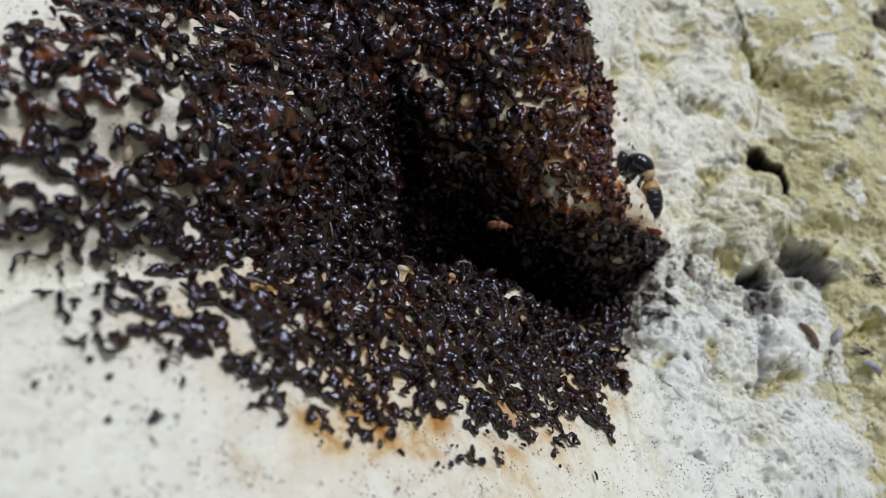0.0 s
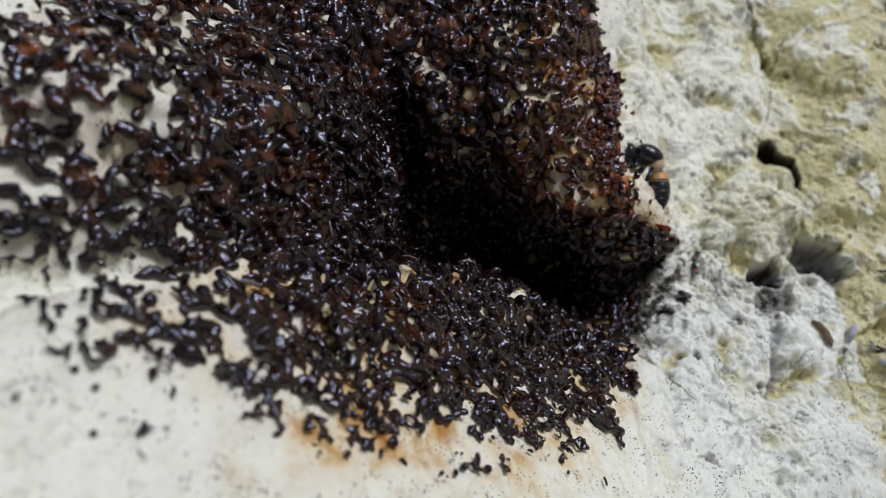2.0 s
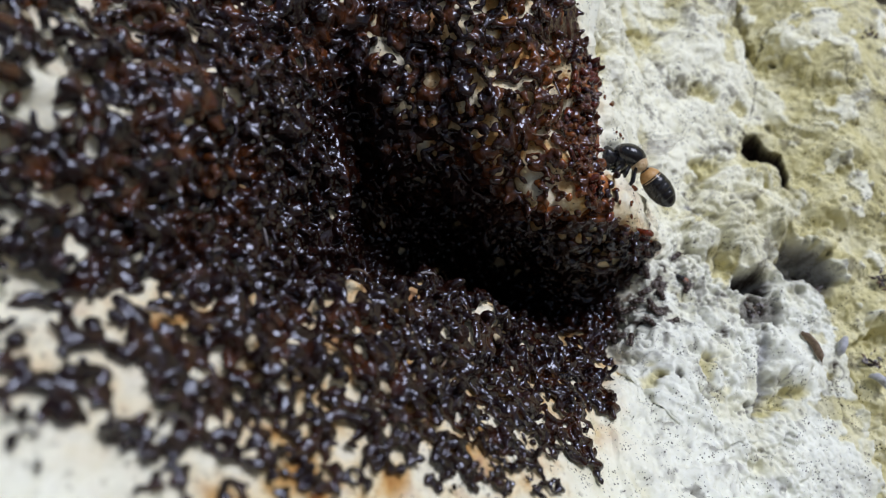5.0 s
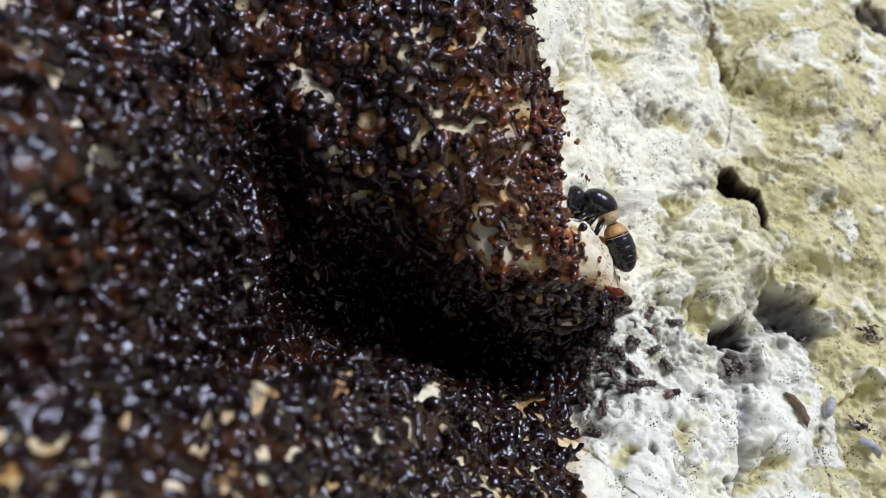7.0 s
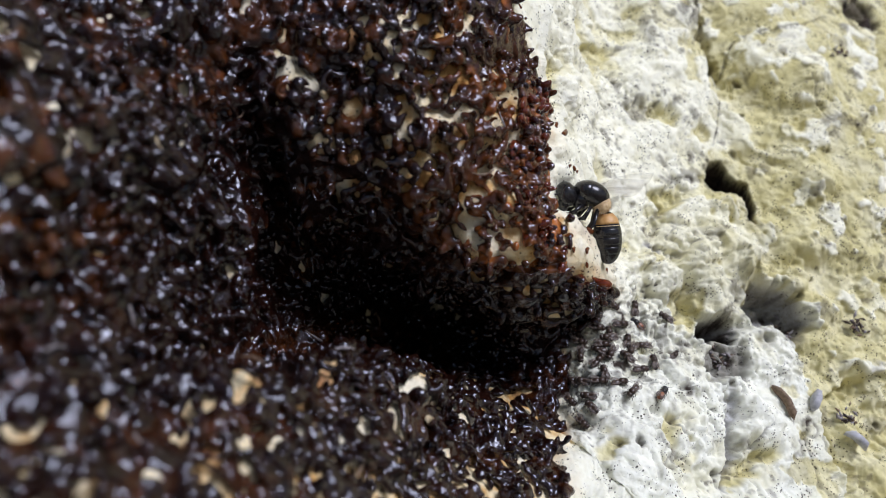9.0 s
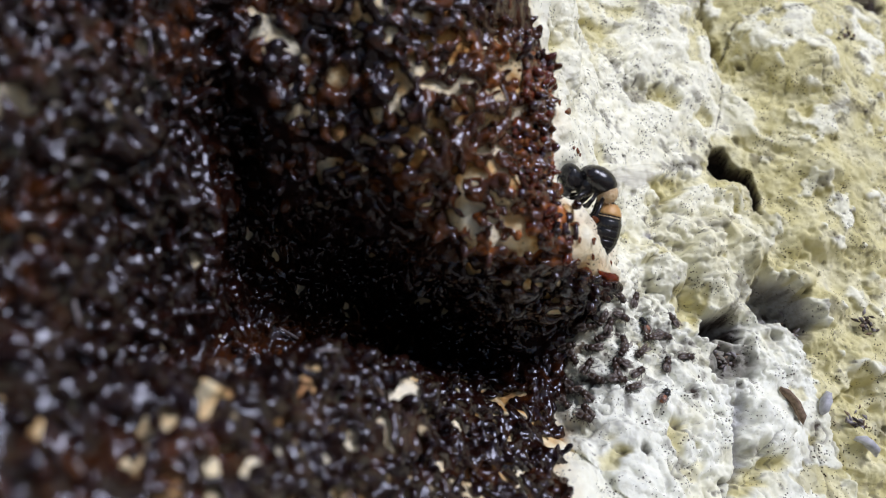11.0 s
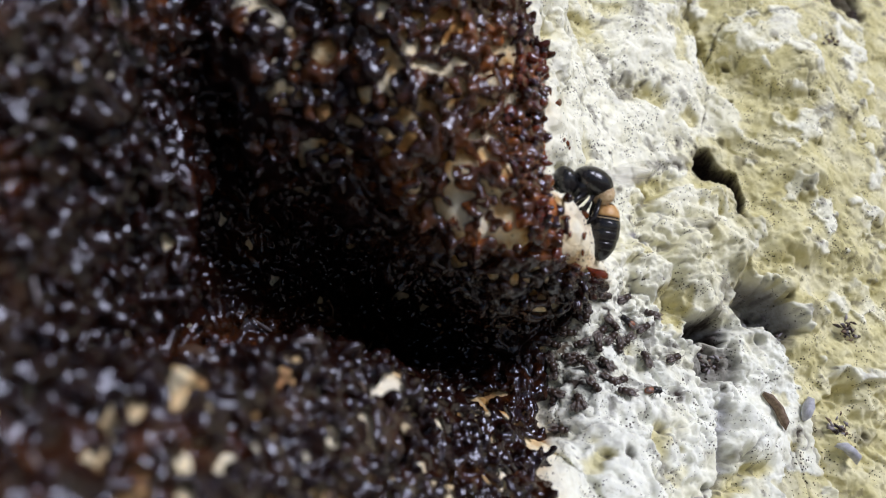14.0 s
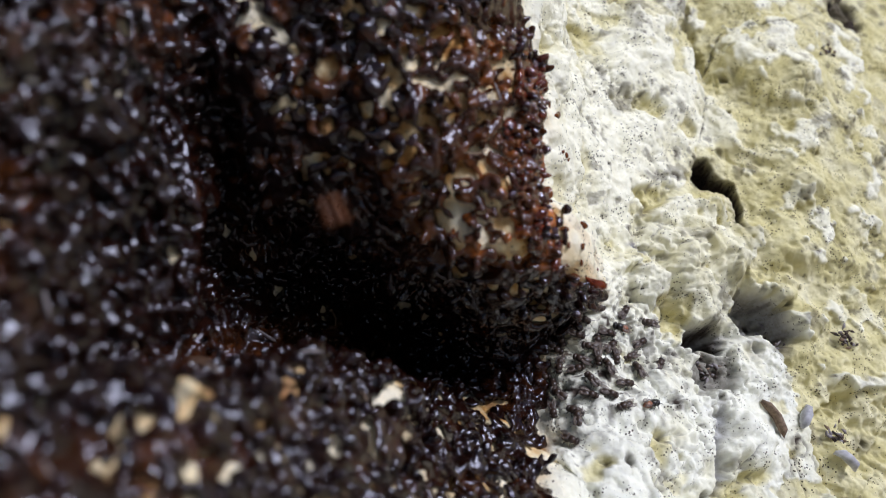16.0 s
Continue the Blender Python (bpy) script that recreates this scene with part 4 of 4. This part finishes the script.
# ---------------------------------------------------------------- loose bits on the wall and the nest
def husk(name, label, px, pz, length, width, heading, mat):
    bm = bmesh.new()
    tube(bm, [(-length / 2, 0, 0.1), (-length * 0.3, 0.05 * length, width * 0.5), (0, 0.08 * length, width * 0.65), (length * 0.3, 0, width * 0.5), (length / 2, -0.06 * length, 0.15)],
         [width * 0.2, width * 0.48, width * 0.52, width * 0.42, width * 0.12], 9)
    for v in bm.verts:
        v.co += Vector(noise.noise_vector(v.co * 1100)) * 0.0006
    ob = tagged(part(name, bm, mat), label, "husk")
    ob.matrix_world = wall_pose(px, pz, heading)
    return ob


husk("insect_husk", "curled brown husk stuck to the plaster", 83.7, -17.8, 7.0, 1.5, -48, BROWNBIT)
husk("insect_husk", "pale grey papery husk stuck to the plaster", 90.6, -17.6, 4.6, 1.7, 78, SILK)
husk("insect_husk", "pale grey papery husk stuck to the plaster", 97.0, -24.6, 4.6, 1.7, -22, SILK)


def tuft(label, px, pz, spread, count, seed):
    rnd = random.Random(seed)
    ob = tagged(new("debris_tuft"), label, "debris")
    ob.matrix_world = wall_pose(px, pz, 0)
    ob.empty_display_size = 0.001
    for k in range(count):
        a, b = rnd.gauss(0, spread), rnd.gauss(0, spread)
        d = Vector((rnd.uniform(-1, 1), rnd.uniform(-1, 1), rnd.uniform(-0.2, 0.5))).normalized() * rnd.uniform(0.6, 1.8)
        p = Vector((a, b, rnd.uniform(0.0, 0.7)))
        part("crumb", made(tube, ([p - d * 0.5, p + Vector((0, 0, 0.15)), p + d * 0.5], [0.08, rnd.uniform(0.16, 0.36), 0.07], 5)), rnd.choice((GREYBIT, DULL, DULL, BROWNBIT)), ob)
    return ob


tuft("tangle of dark crumbs caught on the plaster", 97.0, -21.0, 1.0, 30, 1)
tuft("tangle of dark crumbs caught on the plaster", 102.9, -5.0, 1.0, 28, 2)
tuft("dark crumbs lying in the hollow", 75.0, -10.5, 1.6, 44, 3)
tuft("dark crumbs lying on the hollow's edge", 89.0, -6.8, 1.2, 20, 4)
tuft("brown crumbs lying in the grey hollow", 90.5, -5.2, 1.7, 40, 6)
tuft("brown crumbs lying in the grey hollow", 73.5, -5.0, 1.5, 36, 7)
tuft("dark crumbs in the wall's upper hollow", 112.0, 52.0, 1.2, 14, 5)

# amber lumps at the resin's edge
for px, pz, s in ((-8.5, 34, 3.4), (-7.6, 31.5, 2.6), (17.5, 36.5, 1.8), (-17, 0, 1.8), (40.7, 29.3, 1.5), (40.2, 31.0, 0.9), (41.6, 23.4, 0.8), (40.4, 23.9, 0.7), (42.9, 23.2, 0.6), (41.6, 10.2, 1.0), (42.3, 8.6, 0.7), (40.2, 10.6, 0.8), (43.5, 3.0, 0.7), (41, 4.2, 0.8), (39.0, 5.2, 0.9), (46.5, 5.6, 1.2), (44.6, 6.4, 0.9), (47.6, 7.2, 0.8), (43.6, 12.4, 1.3), (42.4, 14.0, 1.0), (43.8, 14.6, 0.7), (42.0, 17.5, 1.1), (45.2, 4.4, 1.0), (48.3, 5.0, 0.7)):
    v, f = shape("bean", rng)
    ob = new("amber_lump", mesh_from_grid("amber_lump", v * MM * s * 0.45, f, AMBER))
    ob.parent = nest
    p, n = on_wall(np.array([px]), np.array([pz]))
    ob.matrix_local = Matrix.Translation(world_mm(p[0] + n[0] * 0.25)) @ Matrix(frame_at(n[0], rng.uniform(0, 6.3)).tolist()).to_4x4()

# pale flakes and fibres sunk in the resin
flake_meshes = []
for k in range(6):
    w = rng.uniform(0.5, 1.0)
    n = 9
    ang = np.sort(rng.uniform(0, 2 * np.pi, n))
    rad = rng.uniform(0.6, 1.1, n)
    ring_pts = np.stack([1.4 * rad * np.cos(ang), w * rad * np.sin(ang), 0.25 * np.sin(2 * ang)], -1)
    v = np.concatenate([ring_pts + (0, 0, 0.14), ring_pts - (0, 0, 0.1), [[0, 0, 0.32]]])
    f = [(i, (i + 1) % n, 2 * n) for i in range(n)] + [(i, i + n, (i + 1) % n) for i in range(n)] + [((i + 1) % n, i + n, (i + 1) % n + n) for i in range(n)]
    flake_meshes.append(mesh_from_grid("wax_flake", v * MM, np.array(f), STRAW))


def flake_chance(px, pz):
    r = nest_reach(px, pz)
    return step(1, 5, r) * (0.03 + 0.9 * gauss(px, pz, 2, -10, 14, 7) + 0.5 * gauss(px, pz, -30, 14, 12, 12) + 0.15 * gauss(px, pz, 31, 20, 6, 12))


for p, n in scatter(16, rng, flake_chance, (-50, -26), (42, 60)):
    ob = new("wax_flake", flake_meshes[rng.integers(6)])
    ob.parent = nest
    s = rng.uniform(0.5, 1.15)
    tip = n + rng.normal(0, 0.2, 3)
    ob.matrix_local = Matrix.Translation(world_mm(p + n * rng.uniform(0.9, 1.5))) @ Matrix(frame_at(tip / np.linalg.norm(tip), rng.uniform(0, 6.3)).tolist()).to_4x4() @ Matrix.Diagonal((s, s, s, 1))

fibre_meshes = []
for mat in (BROWNBIT, GREYBIT, GREYBIT):
    bm = bmesh.new()
    tube(bm, [(-1.8, 0, 0), (-0.6, 0.35, 0.35), (0.7, 0.2, 0.45), (1.9, -0.4, 0.2)], [0.1, 0.19, 0.17, 0.06], 5)
    me = bpy.data.meshes.new("fibre")
    bm.to_mesh(me)
    bm.free()
    me.materials.append(mat)
    me.polygons.foreach_set("use_smooth", [True] * len(me.polygons))
    fibre_meshes.append(me)
for p, n in scatter(60, rng, lambda a, b: step(2, 8, nest_reach(a, b)) * (0.4 + gauss(a, b, 0, 3, 18, 8)), (-50, -26), (42, 60)):
    ob = new("fibre", fibre_meshes[rng.integers(3)])
    ob.parent = nest
    s = rng.uniform(0.4, 1.1)
    tip = n + rng.normal(0, 0.35, 3)
    ob.matrix_local = Matrix.Translation(world_mm(p + n * rng.uniform(1.0, 1.6))) @ Matrix(frame_at(tip / np.linalg.norm(tip), rng.uniform(0, 6.3)).tolist()).to_4x4() @ Matrix.Diagonal((s, s, s, 1))

# seconds; thorax x, y, z in mm; the head's rise and the abdomen's swing in degrees
BEE = [
    (0, 44.9, 163.0, 19.9, 16, 5),
    (0.5, 44.5, 163.0, 19.6, 21, 8),
    (1, 44.8, 163.0, 19.8, 2, 10),
    (1.5, 44.7, 163.0, 21.1, 0, 18),
    (2, 44.9, 163.0, 20.6, 12, -3),
    (2.5, 44.4, 163.0, 20.8, 17, 13),
    (3, 44.7, 163.0, 21.1, 15, 28),
    (5.5, 45.0, 163.0, 19.7, 0, 36),
    (6, 45.7, 163.0, 20.2, 12, 18),
    (6.5, 45.7, 163.0, 19.9, 12, 16),
    (7, 45.4, 163.0, 19.6, 15, 20),
    (7.5, 45.2, 163.0, 19.5, 16, 8),
    (8, 45.5, 163.0, 19.7, 12, 1),
    (10.5, 46.1, 163.0, 19.4, 3, 1),
    (11, 46.1, 163.0, 19.4, 11, -12),
    (11.5, 45.6, 163.0, 19.6, 7, 7),
    (12, 46.2, 163.0, 18.7, 6, 0),
    (12.5, 46.7, 163.0, 18.0, 8, 5),
    (13, 47.0, 163.0, 18.0, 7, -9),
    (13.5, 46.7, 163.0, 17.9, 6, -7),
    (14, 46.9, 163.0, 18.4, 5, -7),
    (14.5, 47.0, 163.0, 18.6, 5, -18),
    (14.7, 47.8, 163.0, 18.5, 21, 25),
    (14.8, 46.4, 163.0, 20.4, 11, 23),
    (14.9, 46.3, 163.0, 21.1, 30, 26),
    (15, 45.0, 161.7, 21.7, 34, 42),
    (15.1, 44.3, 160.3, 24.1, 48, 32),
    (15.2, 43.5, 159.0, 26.6, 50, 30),
    (15.3, 43.9, 157.6, 27.7, 52, 5),
    (15.4, 52.6, 160.0, 98.5, 50, 5),
    (15.5, 56.8, 180.0, 156.9, 40, 5),
    (15.7, 61.3, 225.0, 196.8, 12, 10),
    (16, 61.3, 225.0, 197.1, 12, 10),
]
FLYER = [
    (0, 14.0, 113.6, 6.0),
    (0.5, 8.9, 113.5, 11.3),
    (1, 9.4, 117.7, 20.2),
    (1.2, 3.1, 117.4, 18.5),
    (1.5, -4.4, 104.0, 44.0),
    (1.9, 4.2, 109.2, 39.7),
    (2, 6.3, 114.3, 34.1),
    (2.4, 11.0, 117.2, 21.2),
    (2.7, 21.2, 110.7, 43.4),
    (3.2, 15.4, 105.0, 48.9),
    (5.2, 25.9, 113.0, 45.4),
    (5.5, 27.0, 126.5, 23.5),
    (5.8, 19.7, 118.4, 49.5),
    (8, 14.7, 116.2, 49.7),
    (10.4, 13.2, 125.9, 45.2),
    (10.6, 16.5, 131.4, 30.3),
    (10.7, 26.4, 137.4, 23.5),
    (10.8, 20.2, 136.4, 28.2),
    (11, 11.8, 130.7, 45.5),
    (14, 8.2, 130.8, 42.6),
    (15.2, 6.1, 130.1, 38.3),
    (15.4, 5.9, 132.5, 29.3),
    (15.5, 7.5, 133.6, 22.9),
    (15.6, 2.3, 130.3, 26.9),
    (15.7, 1.6, 130.3, 25.2),
    (15.8, 5.5, 132.3, 26.0),
    (15.9, 5.6, 132.2, 25.6),
    (16, 10.5, 135.0, 13.9),
]


def motions():
    rows, swing = [], []
    for t, px, py, pz, rise, ab in BEE:
        turn = rise - 10
        rows.append((t, pose(px * MM, py * MM, Z0 + pz * MM, 0, turn, 0)))
        swing.append((t, pose(2.3 * MM, 0, -2.8 * MM, 0, -(ab + turn), 0)))
    walk(bee, rows)
    walk(belly, swing)
    rnd = random.Random(8)
    way = []
    for k, (t, px, py, pz) in enumerate(FLYER):
        way.append((t, pose(px * MM, py * MM, Z0 + pz * MM, rnd.uniform(-20, 20), rnd.uniform(-25, 10), 20 + rnd.uniform(-30, 30))))
    walk(flyer, way)
    for ob, hx, hz, since in walkers:
        rows = []
        a = rnd.uniform(0, 360)
        for k in range(0, 33):
            t = k / 2
            away = min(1.0, max(0.0, (since - t) / 2.5))
            jx, jz = 0.7 * math.sin(0.9 * t + a) + 0.35 * math.sin(2.3 * t + 2 * a), 0.6 * math.cos(0.8 * t + 2 * a)
            rows.append((t, wall_pose(hx + jx + away * (38 - hx), hz + jz + away * (-9 - hz), a + 25 * math.sin(0.7 * t + a) + 12 * math.sin(2.9 * t))))
        walk(ob, rows)


motions()
